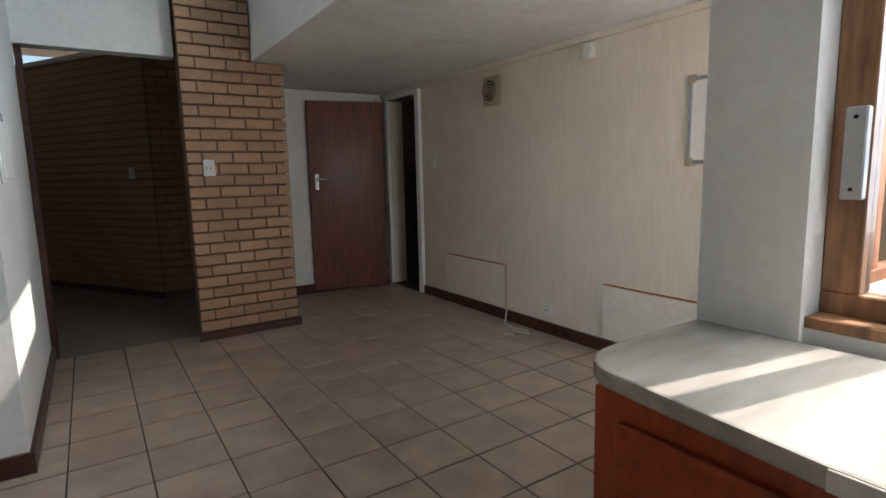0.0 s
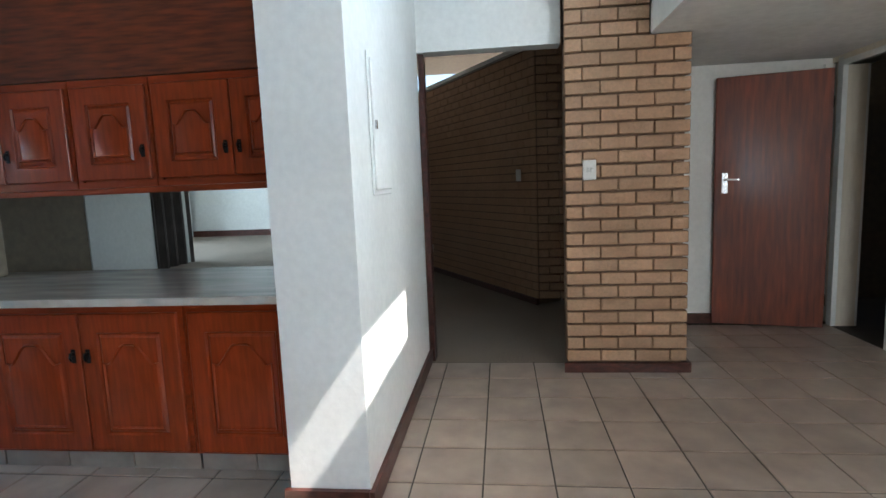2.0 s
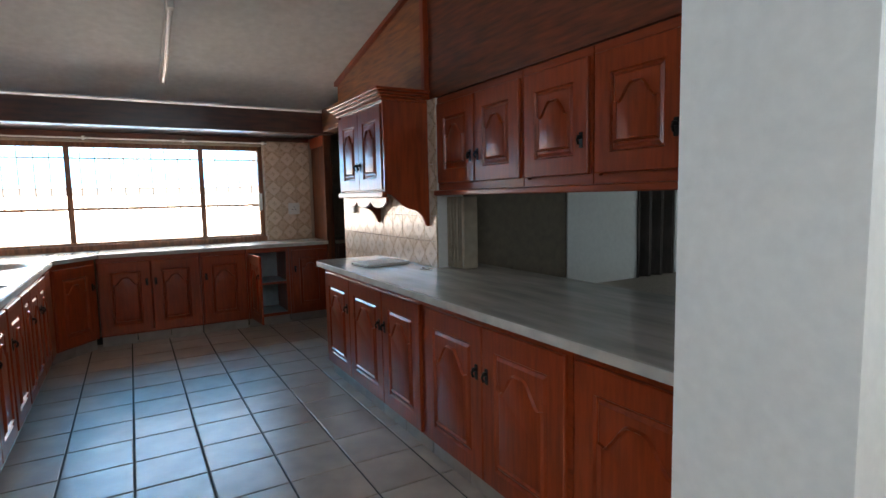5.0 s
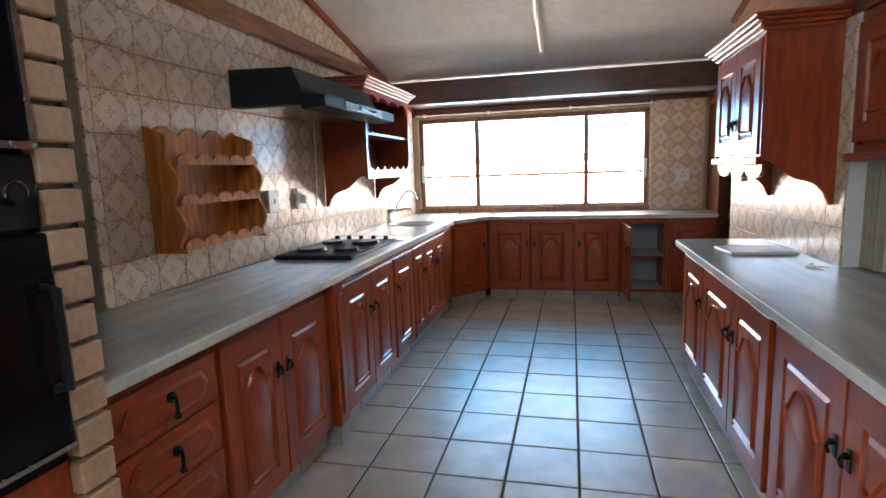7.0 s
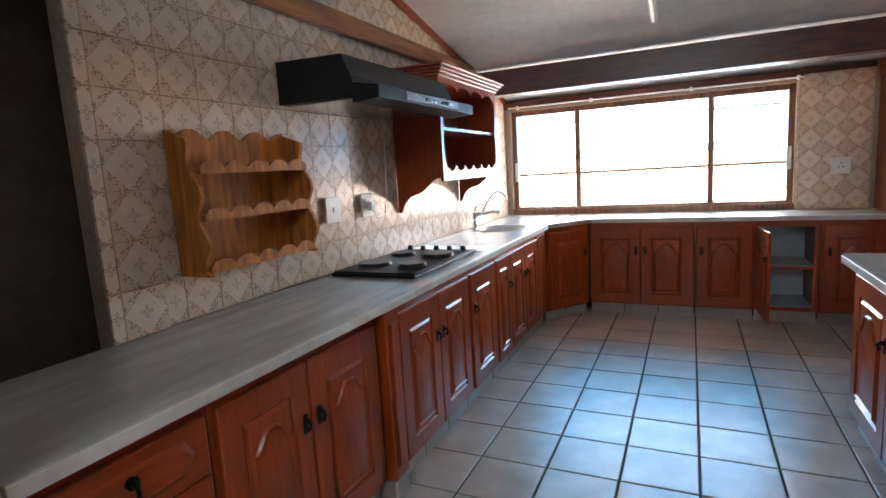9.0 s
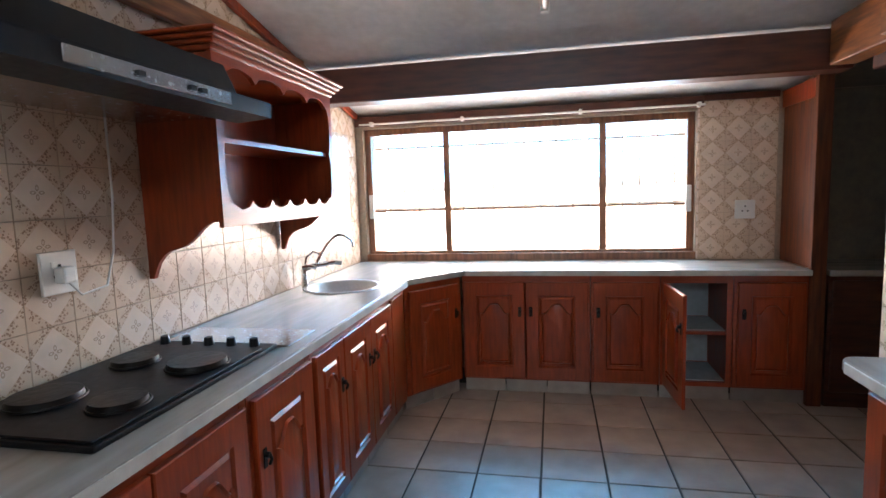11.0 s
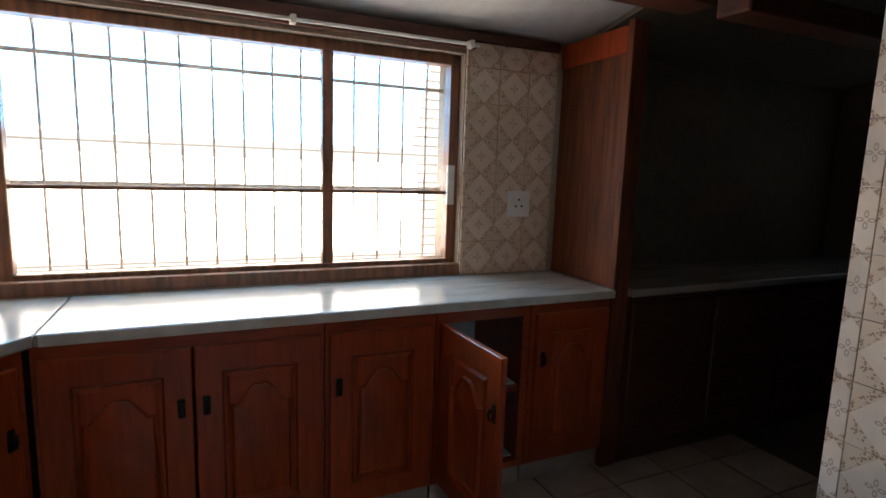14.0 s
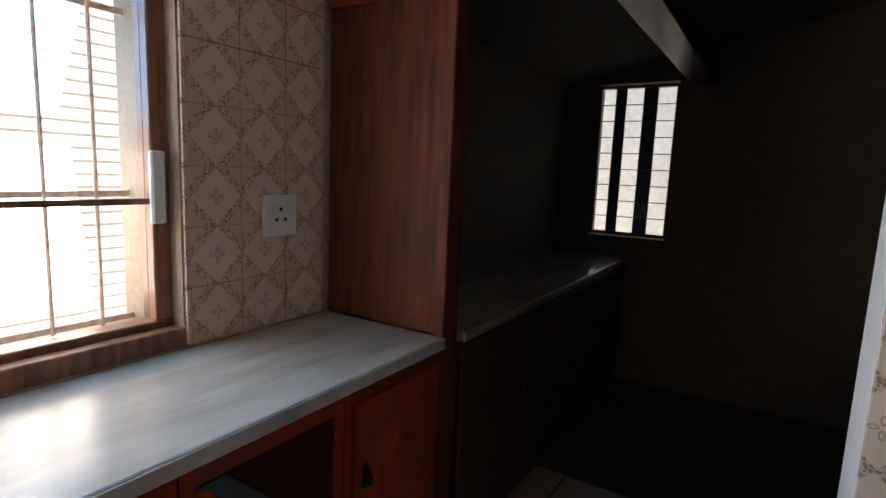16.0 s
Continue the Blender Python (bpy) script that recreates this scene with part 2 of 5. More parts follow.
# ---- builders ----
def box(bm, x0, x1, y0, y1, z0, z1, bevel=0.0, segs=1):
    vs = [bm.verts.new((x, y, z)) for x in (x0, x1) for y in (y0, y1) for z in (z0, z1)]
    q = ((0, 1, 3, 2), (4, 6, 7, 5), (0, 4, 5, 1), (2, 3, 7, 6), (0, 2, 6, 4), (1, 5, 7, 3))
    fs = [bm.faces.new([vs[i] for i in f]) for f in q]
    if bevel:
        es = list({e for f in fs for e in f.edges})
        bmesh.ops.bevel(bm, geom=es, offset=bevel, segments=segs, profile=0.6, affect="EDGES")
    return bm


def boxes(*rows, bevel=0.0):
    bm = bmesh.new()
    for r in rows:
        box(bm, *r, bevel=bevel)
    return bm


def prism(bm, pts, axis, a, b, bevel=0.0):
    """Extrude a polygon along an axis: 'x' takes (y, z) points, 'y' (x, z), 'z' (x, y)."""
    def p(q, d):
        return {"x": (d, q[0], q[1]), "y": (q[0], d, q[1]), "z": (q[0], q[1], d)}[axis]
    va, vb = [bm.verts.new(p(q, a)) for q in pts], [bm.verts.new(p(q, b)) for q in pts]
    n = len(pts)
    fs = [bm.faces.new(va), bm.faces.new(list(reversed(vb)))]
    fs += [bm.faces.new((va[i], vb[i], vb[(i + 1) % n], va[(i + 1) % n])) for i in range(n)]
    bmesh.ops.recalc_face_normals(bm, faces=fs)
    if bevel:
        bmesh.ops.bevel(bm, geom=list(fs[0].edges) + list(fs[1].edges), offset=bevel, segments=2, profile=0.6, affect="EDGES")
    return bm


def cyl(bm, c, r, h, axis="z", n=20, r2=None):
    m = {"z": Matrix(), "x": Matrix.Rotation(radians(90), 4, "Y"), "y": Matrix.Rotation(radians(-90), 4, "X")}[axis]
    bmesh.ops.create_cone(bm, cap_ends=True, segments=n, radius1=r, radius2=r if r2 is None else r2, depth=h, matrix=Matrix.Translation(c) @ m)
    return bm


def tube(bm, pts, r, n=8):
    """A round rod along a line of points."""
    pts = [Vector(p) for p in pts]
    rings = []
    for i, p in enumerate(pts):
        d = (pts[min(i + 1, len(pts) - 1)] - pts[max(i - 1, 0)]).normalized()
        a = d.orthogonal().normalized() if not rings else (rings[-1][1] - d * rings[-1][1].dot(d)).normalized()
        b = d.cross(a)
        rings.append(([bm.verts.new(p + r * (math.cos(2 * math.pi * k / n) * a + math.sin(2 * math.pi * k / n) * b)) for k in range(n)], a))
    for (r1, _), (r2, _) in zip(rings, rings[1:]):
        for k in range(n):
            bm.faces.new((r1[k], r1[(k + 1) % n], r2[(k + 1) % n], r2[k]))
    bm.faces.new(list(reversed(rings[0][0])))
    bm.faces.new(rings[-1][0])
    return bm


def to_mesh(name, bm, material, smooth=False):
    bmesh.ops.transform(bm, matrix=Matrix.Scale(U, 4), verts=bm.verts)
    bmesh.ops.recalc_face_normals(bm, faces=bm.faces)
    me = bpy.data.meshes.new(name)
    bm.to_mesh(me)
    bm.free()
    me.materials.append(material)
    if smooth:
        me.polygons.foreach_set("use_smooth", [True] * len(me.polygons))
        me.set_sharp_from_angle(angle=radians(40))
    return me


def thing(name, m, label, category, group="", kind=""):
    ob = new(name)
    ob.empty_display_size = 0.05
    ob.matrix_basis = m
    return tagged(ob, label, category, group, kind)


def part(name, bm, material, parent, label="", smooth=False, m=None):
    ob = new(name, to_mesh(name, bm, material, smooth))
    ob.parent = parent
    if m is not None:
        ob.matrix_basis = m
    return tagged(ob, label)


def single(name, bm, material, label, category, m=None, kind="", group="", smooth=False):
    """A thing of one mesh, built about its base when m is given."""
    ob = new(name, to_mesh(name, bm, material, smooth))
    if m is not None:
        ob.matrix_basis = m
    return tagged(ob, label, category, group, kind)


def structure(name, bm, material, label="", category=""):
    return tagged(new(name, to_mesh(name, bm, material)), label, category or name.split("_")[0], "", "structure")


def roofline(x):
    return 2.42 + 0.208 * (x + 5.01)


# ---- large structure ----
structure("floor", boxes((-6.75, 3.25, -2.3, 4.9, -0.12, -0.006), (1.3, 3.25, 4.9, 6.1, -0.12, -0.006), (-6.75, -3.4, 4.9, 6.5, -0.12, -0.006), (3.25, 5.2, 4.0, 7.0, -0.12, -0.006)), GROUT, "dark grout bed under beige ceramic floor tiles", "floor")
structure("hall_floor", boxes((-1.6, 1.3, 4.9, 11.5, -0.12, -0.012)), CARPET, "dull grey-brown carpeted hall floor", "floor")
bm = bmesh.new()
prism(bm, [(-6.75, roofline(-6.75)), (1.45, roofline(1.45)), (1.45, roofline(1.45) + 0.12), (-6.75, roofline(-6.75) + 0.12)], "y", -2.3, 5.05)
prism(bm, [(-6.75, roofline(-6.75)), (-3.4, roofline(-3.4)), (-3.4, roofline(-3.4) + 0.12), (-6.75, roofline(-6.75) + 0.12)], "y", 5.05, 6.5)
structure("ceiling", bm, CEIL, "sloping off-white ceiling with faint stains", "ceiling")
structure("ceiling_dining", boxes((1.25, 3.25, 0.72, 6.1, 2.29, 2.42)), CEIL, "low flat white ceiling over the dining nook", "ceiling")
# hall ceiling is unseen; its dark colour cuts the light in the hall
structure("ceiling_hall", boxes((-1.75, 1.45, 5.05, 11.6, 3.45, 3.55)), DULL, "high unseen hall ceiling, coloured dark to dim the hall", "ceiling")


def slope_wall(x0, x1, y0, y1, z0=0.0, bm=None):
    bm = bm or bmesh.new()
    return prism(bm, [(x0, z0), (x1, z0), (x1, roofline(x1) - 0.002), (x0, roofline(x0) - 0.002)], "y", y0, y1)


structure("wall_south", slope_wall(-6.44, -2.161, 0.50, 0.708), WGROUT, "wall behind the cooking counter", "wall")
bm = slope_wall(-1.28, -0.42, 0.50, 0.70)
slope_wall(-1.94, -1.28, 0.50, 0.70, 2.12, bm)
structure("wall_south_return", bm, WHITE, "white wall with an opening beside the oven tower", "wall")
bm = boxes((-6.75, -6.44, 0.50, 6.5, 0, 0.93), (-6.75, -6.44, 0.50, 6.5, 2.0, 2.10), (-6.75, -6.44, 0.50, 0.78, 0.93, 2.0), (-6.75, -6.44, 3.36, 6.5, 0.93, 2.0))
structure("wall_west", bm, WGROUT, "outer wall with the wide kitchen window", "wall")
bm = slope_wall(-4.84, -3.05, 3.762, 3.96)
slope_wall(-3.05, -0.69, 3.80, 3.96, 2.0, bm)
box(bm, -3.05, -0.69, 3.80, 3.96, 0, 0.85)
structure("wall_north", bm, WHITE, "wall with the serving hatch", "wall")
structure("wall_hatch_end", slope_wall(-0.69, -0.34, 3.01, 4.9), WHITE, "smooth white plastered wall end", "wall")
structure("wall_hall_header", slope_wall(-0.34, 0.68, 4.9, 5.05, 2.31), WHITE, "white header above the hall opening", "wall")
bm = boxes((1.25, 1.31, 0.86, 1.6, 2.42, 3.71), (1.25, 1.31, 3.74, 5.05, 2.42, 3.71), (1.25, 1.31, 1.6, 3.74, 2.42, 2.64), (1.25, 1.31, 1.6, 3.74, 3.06, 3.71), (1.235, 1.249, 0.86, 4.69, 2.288, 2.44))
structure("wall_clerestory", bm, WHITE, "white bulkhead with a clerestory slot above the dining ceiling", "wall")
structure("wall_east", boxes((3.1, 3.25, 0.72, 5.15, 0, 2.29), (3.1, 3.25, 5.80, 6.1, 0, 2.29), (3.1, 3.25, 5.15, 5.80, 2.2, 2.29)), CREAM, "cream papered wall with a doorway", "wall")
structure("wall_nook_back", boxes((1.3, 2.20, 5.96, 6.1, 0, 2.29), (2.99, 3.1, 5.96, 6.1, 0, 2.29), (2.20, 2.99, 5.96, 6.1, 2.18, 2.29), (1.32, 1.48, 5.1, 5.96, 0, 2.29)), WHITE, "white wall behind the brick pillar", "wall")
structure("wall_nook_south", boxes((1.47, 1.9, 0.72, 0.86, 0, 2.29), (2.9, 3.1, 0.72, 0.86, 0, 2.29), (1.9, 2.9, 0.72, 0.86, 0, 0.9), (1.9, 2.9, 0.72, 0.86, 2.1, 2.29)), WHITE, "white wall", "wall")
bm = boxes((1.45, 1.64, 0.59, 0.72, 0, 3.69), (1.47, 1.64, -2.3, 0.59, 0, 0.93), (1.47, 1.64, -2.3, 0.59, 2.4, 3.7), (1.47, 1.64, -2.3, -1.7, 0.93, 2.4))
box(bm, 1.45, 1.469, 0.72, 0.86, 0, 3.69)
box(bm, 1.469, 1.64, 0.721, 0.859, 2.43, 3.69)
structure("wall_side_window", bm, WHITE, "white wall with a wide timber window", "wall")
structure("wall_rear", slope_wall(-2.75, 1.64, -2.45, -2.3), WHITE, "plain white wall", "wall")
structure("wall_rear_side", slope_wall(-2.9, -2.75, -2.45, 0.5), WHITE, "plain white wall", "wall")
# added screen wall: seals the opening from the side window so it stays dark
structure("wall_store", slope_wall(-2.75, -0.45, 0.15, 0.25, 0.0, slope_wall(-0.55, -0.45, 0.251, 0.499)), DULL, "dark wall added to keep light out of the gap beside the oven tower", "wall")
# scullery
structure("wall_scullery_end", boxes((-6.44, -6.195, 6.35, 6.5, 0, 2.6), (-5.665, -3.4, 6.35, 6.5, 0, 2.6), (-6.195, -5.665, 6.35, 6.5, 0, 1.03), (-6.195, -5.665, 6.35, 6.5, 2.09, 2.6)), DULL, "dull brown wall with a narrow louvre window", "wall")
# brown sheet added below the white slope so the scullery ceiling comes out darker
structure("ceiling_scullery", prism(bmesh.new(), [(-6.43, roofline(-6.43) - 0.03), (-3.56, roofline(-3.56) - 0.03), (-3.56, roofline(-3.56) - 0.004), (-6.43, roofline(-6.43) - 0.004)], "y", 4.02, 6.345), DULL, "dull brown sheet added under the slope to darken the scullery ceiling", "ceiling")
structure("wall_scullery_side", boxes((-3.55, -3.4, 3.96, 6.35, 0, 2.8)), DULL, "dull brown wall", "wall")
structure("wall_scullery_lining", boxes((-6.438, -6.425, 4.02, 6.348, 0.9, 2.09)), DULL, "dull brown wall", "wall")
# closed rooms added beyond the dining doorway and nook door, dull brown for darkness
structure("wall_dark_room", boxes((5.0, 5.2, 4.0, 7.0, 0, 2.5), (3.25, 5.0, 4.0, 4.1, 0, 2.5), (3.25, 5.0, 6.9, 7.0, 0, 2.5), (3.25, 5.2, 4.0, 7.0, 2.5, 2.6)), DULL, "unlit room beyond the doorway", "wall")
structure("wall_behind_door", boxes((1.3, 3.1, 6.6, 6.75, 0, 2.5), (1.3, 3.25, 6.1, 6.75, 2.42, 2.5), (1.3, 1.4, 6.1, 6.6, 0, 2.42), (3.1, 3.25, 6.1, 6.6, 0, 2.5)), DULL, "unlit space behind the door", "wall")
# lounge seen through the hatch, a step higher
structure("lounge_floor", boxes((-3.25, -1.52, 3.97, 6.5, 0.5, 0.6), (-5.15, -1.52, 6.5, 9.7, 0.5, 0.6)), CARPET, "grey-brown lounge carpet", "floor")
structure("lounge_wall_far", boxes((-5.3, -1.52, 9.7, 9.9, 0.5, 3.46)), WHITE, "far white lounge wall", "wall")
structure("lounge_wall_side", boxes((-1.52, -1.42, 5.052, 11.6, 0, 3.45), (-1.52, -0.69, 4.9, 5.05, 0, 3.463), (-5.3, -5.15, 6.5, 6.75, 0.5, 3.46), (-5.3, -5.15, 8.05, 9.7, 0.5, 3.46), (-5.3, -5.15, 6.75, 8.05, 0.5, 1.0), (-5.3, -5.15, 6.75, 8.05, 2.6, 3.46), (-5.15, -3.25, 6.5, 6.6, 0.6, 3.46), (-3.55, -3.42, 3.97, 6.5, 0.5, 3.46)), WHITE, "white lounge wall", "wall")
structure("lounge_ceiling", boxes((-3.4, -0.69, 5.06, 9.9, 3.465, 3.56), (-5.3, -3.4, 6.5, 9.9, 3.465, 3.56)), CEIL, "white lounge ceiling", "ceiling")
# unseen closing piece, added to block sun leaking in above the hatch room
structure("lounge_wall_upper", prism(bmesh.new(), [(-3.55, roofline(-3.55) - 0.05), (-1.522, roofline(-1.522) - 0.05), (-1.522, 3.463), (-3.55, 3.463)], "y", 5.052, 5.14), WHITE, "unseen white wall added to stop sunlight between the two ceilings", "wall")
structure("baseboard", boxes((-5.14, -1.53, 9.68, 9.70, 0.6, 0.70)), SKIRT, "dark stained skirting board", "baseboard")
# hall
H0, H1 = Vector((0.63, 6.80, 0)), Vector((-1.6, 10.5, 0))
hd = (H1 - H0).normalized()
hn = Vector((hd.y, -hd.x, 0))
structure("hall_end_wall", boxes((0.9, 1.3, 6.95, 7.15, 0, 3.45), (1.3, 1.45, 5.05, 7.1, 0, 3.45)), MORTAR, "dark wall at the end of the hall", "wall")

# skirting boards
structure("baseboard_hatch_end", boxes((-0.71, -0.34, 2.985, 3.008, 0, 0.1), (-0.338, -0.318, 2.985, 4.92, 0, 0.1)), SKIRT, "dark brown skirting board", "baseboard")
structure("baseboard_east", boxes((3.078, 3.098, 0.86, 5.08, 0, 0.09), (1.49, 2.18, 5.935, 5.958, 0, 0.09)), SKIRT, "dark brown skirting board", "baseboard")
structure("baseboard_pillar", boxes((0.66, 1.52, 4.665, 4.688, 0, 0.07), (1.502, 1.522, 4.69, 5.1, 0, 0.07)), SKIRT, "dark brown skirting round the brick pillar", "baseboard")
structure("trim_cornice", boxes((3.06, 3.098, 0.87, 5.95, 2.245, 2.288)), CREAM, "cream cornice strip", "cornice")
structure("trim_ceiling_edge", prism(bmesh.new(), [(-6.43, roofline(-6.43) - 0.05), (-2.05, roofline(-2.05) - 0.05), (-2.05, roofline(-2.05) - 0.003), (-6.43, roofline(-6.43) - 0.003)], "y", 0.725, 0.75), WOOD, "dark stained timber cornice", "cornice")

# outdoors
bm = boxes((-60, -6.75, -60, 60, -0.3, -0.2), (1.64, 60, -60, 0.72, -0.3, -0.2), (3.25, 60, 0.72, 60, -0.3, -0.2), (-6.75, 1.64, -60, -2.45, -0.3, -0.2), (-6.75, 3.25, 12, 60, -0.3, -0.2))
structure("ground", bm, YARD, "pale sunlit yard paving", "ground")


# ---- joinery ----
def arch_points(w, h, shoulder, n=24):
    """Outline of a cathedral-arch panel, from bottom left counter-clockwise; centred on x."""
    pts = [(-w / 2, 0), (0, 0), (w / 2, 0), (w / 2, (h - shoulder) * 0.5), (w / 2, h - shoulder)]
    for i in range(1, n):
        u = 1 - 2 * i / n
        k = max(0.0, 1 - abs(u) / 0.86)
        lift = 0.5 - 0.5 * math.cos(math.pi * min(1, k * 1.25)) if k > 0 else 0
        dip = -0.10 * math.exp(-((abs(u) - 0.80) / 0.07) ** 2)
        pts.append((u * w / 2, h - shoulder + shoulder * (lift + dip)))
    pts += [(-w / 2, h - shoulder), (-w / 2, (h - shoulder) * 0.5)]
    return pts


def ring(bm, a, ya, b, yb):
    """Faces between two outlines of equal length, in the xz plane at depths ya and yb."""
    va = [bm.verts.new((p[0], ya, p[1])) for p in a]
    vb = [bm.verts.new((p[0], yb, p[1])) for p in b]
    n = len(a)
    for i in range(n):
        bm.faces.new((va[i], va[(i + 1) % n], vb[(i + 1) % n], vb[i]))
    return va, vb


def scaled(pts, cx, cz, sx, sz):
    return [(cx + (x - cx) * sx, cz + (z - cz) * sz) for x, z in pts]


def handle_mesh(kind):
    bm = bmesh.new()
    if kind == "pull":
        cyl(bm, (0, 0.004, 0.0), 0.017, 0.008, "y", 14)
        cyl(bm, (0, 0.014, 0.0), 0.009, 0.014, "y", 10)
        tube(bm, [(0, 0.020, 0.004), (0, 0.024, -0.02), (0, 0.022, -0.055)], 0.006)
        bmesh.ops.create_icosphere(bm, subdivisions=1, radius=0.012, matrix=Matrix.Translation((0, 0.022, -0.06)))
    else:
        box(bm, -0.012, 0.012, 0, 0.005, -0.035, 0.035, 0.003)
        cyl(bm, (0, 0.012, 0.012), 0.010, 0.016, "y", 12)
        tube(bm, [(0, 0.018, 0.014), (0, 0.026, 0.0), (0, 0.018, -0.02)], 0.006)
    return to_mesh("handle", bm, BLACKIRON, True)


HANDLES = {"pull": handle_mesh("pull"), "knob": handle_mesh("knob")}


def add_handle(parent, x, y, z, kind="knob"):
    ob = new("handle", HANDLES[kind])
    ob.parent = parent
    ob.matrix_basis = at(x, y, z)
    return tagged(ob, "blackened iron handle")


def arched_door(parent, x0, x1, z0, z1, y, handle="right", upper=False, m=None):
    """Raised-panel door facing local +y: slab, sunk field, rectangular raised moulding and an applied arch."""
    w, h = x1 - x0, z1 - z0
    cx = 0.0
    bm = bmesh.new()
    st = min(0.085, w * 0.2)
    iw, ih = w - 2 * st, h - 2 * st * 1.05
    outer = [(-w / 2, 0), (0, 0), (w / 2, 0), (w / 2, h / 2), (w / 2, h), (0, h), (-w / 2, h), (-w / 2, h / 2)]
    inner = [(-iw / 2, st), (0, st), (iw / 2, st), (iw / 2, h / 2), (iw / 2, st + ih), (0, st + ih), (-iw / 2, st + ih), (-iw / 2, h / 2)]
    edge = scaled(outer, 0, h / 2, 1 - 0.008 / w, 1 - 0.008 / h)
    bm.faces.new([bm.verts.new((p[0], -0.02, p[1])) for p in outer])
    ring(bm, outer, -0.02, outer, -0.004)
    ring(bm, outer, -0.004, edge, 0.0)
    ring(bm, edge, 0.0, inner, 0.0)
    gi = scaled(inner, 0, h / 2, 1 - 0.014 / iw, 1 - 0.014 / ih)
    ring(bm, inner, 0.0, gi, -0.010)
    bm.faces.new([bm.verts.new((p[0], -0.010, p[1])) for p in gi])
    bmesh.ops.remove_doubles(bm, verts=bm.verts, dist=1e-5)
    door = part("door", bm, WOOD, parent, m=m if m is not None else at((x0 + x1) / 2, y, z0))
    # raised field: square-topped plate with a bevel, and the arch standing on it
    bm = bmesh.new()
    f0 = scaled(gi, 0, h / 2, 1 - 0.012 / iw, 1 - 0.012 / ih)
    f1 = scaled(f0, 0, h / 2, 1 - 0.028 / iw, 1 - 0.028 / ih)
    ring(bm, f0, -0.0098, f1, -0.001)
    bm.faces.new([bm.verts.new((p[0], -0.001, p[1])) for p in f1])
    bmesh.ops.remove_doubles(bm, verts=bm.verts, dist=1e-5)
    part("field", bm, WOOD, door)
    bm = bmesh.new()
    aw, ah = iw - 0.045, ih - 0.09
    a0 = [(px, pz + st + 0.035) for px, pz in arch_points(aw, ah, min(0.10, aw * 0.32))]
    a1 = scaled(a0, 0, h / 2, 1 - 0.012 / aw, 1 - 0.011 / ah)
    a2 = scaled(a0, 0, h / 2, 1 - 0.026 / aw, 1 - 0.024 / ah)
    a3 = scaled(a0, 0, h / 2, 1 - 0.048 / aw, 1 - 0.044 / ah)
    ring(bm, a0, -0.0008, a1, 0.010)
    ring(bm, a1, 0.010, a2, 0.0002)
    ring(bm, a2, 0.0002, a3, 0.0035)
    bm.faces.new([bm.verts.new((p[0], 0.0035, p[1])) for p in a3])
    bmesh.ops.remove_doubles(bm, verts=bm.verts, dist=1e-5)
    part("arched_panel", bm, WOOD, door, smooth=True)
    if handle:
        hx = (w / 2 - 0.035) * (1 if handle == "right" else -1)
        add_handle(door, hx, 0.0, h * (0.30 if upper else 0.70))
    return door


def drawer(parent, x0, x1, z0, z1, y):
    w, h = x1 - x0, z1 - z0
    dr = part("drawer_front", box(bmesh.new(), -w / 2, w / 2, -0.02, 0.0, 0, h, 0.006, 2), WOODH, parent, m=at((x0 + x1) / 2, y, z0))
    bm = bmesh.new()
    o = [(-w * .40, h * .5), (-w * .33, h * .2), (0, h * .2), (w * .33, h * .2), (w * .40, h * .5), (w * .33, h * .8), (0, h * .8), (-w * .33, h * .8)]
    i = scaled(o, 0, h / 2, 0.90, 0.72)
    ring(bm, o, -0.001, o, 0.003)
    ring(bm, o, 0.003, i, 0.011)
    bm.faces.new([bm.verts.new((p[0], 0.011, p[1])) for p in i])
    bmesh.ops.remove_doubles(bm, verts=bm.verts, dist=1e-5)
    part("raised_panel", bm, WOODH, dr)
    add_handle(dr, 0, 0.009, h * 0.62, "pull")
    return dr


def carcass(parent, x0, x1, depth, z0=0.10, z1=0.858, open_from=None):
    """Cabinet body behind local y = 0: face frame, sides, back, bottom and shelf."""
    t = 0.018
    rows = [(x0, x0 + t, -depth, -0.022, z0, z1), (x1 - t, x1, -depth, -0.022, z0, z1), (x0 + t, x1 - t, -depth, -depth + t, z0, z1), (x0 + t, x1 - t, -depth + t, -0.022, z0, z0 + t)]
    for nm, row in zip(("side_panel", "side_panel", "back_panel", "bottom_panel"), rows):
        part(nm, boxes(row), WOOD, parent)
    f = 0.035
    part("face_frame", boxes((x0, x0 + f, -0.0215, 0, z0, z1), (x1 - f, x1, -0.0215, 0, z0, z1), (x0 + f, x1 - f, -0.0215, -0.001, z1 - 0.05, z1), (x0 + f, x1 - f, -0.0215, -0.001, z0, z0 + 0.03)), WOODH, parent)
    part("shelf", boxes((x0 + t, x1 - t, -depth + t, -0.03, 0.45, 0.47)), WOOD, parent)
    n = max(1, round((x1 - x0) / 0.33))
    s = (x1 - x0) / n
    for i in range(n):
        part("plinth_tile", box(bmesh.new(), x0 + s * i + 0.003, x0 + s * (i + 1) - 0.003, -0.045, -0.032, -0.004, z0 - 0.003, 0.002), KICKTILE, parent)


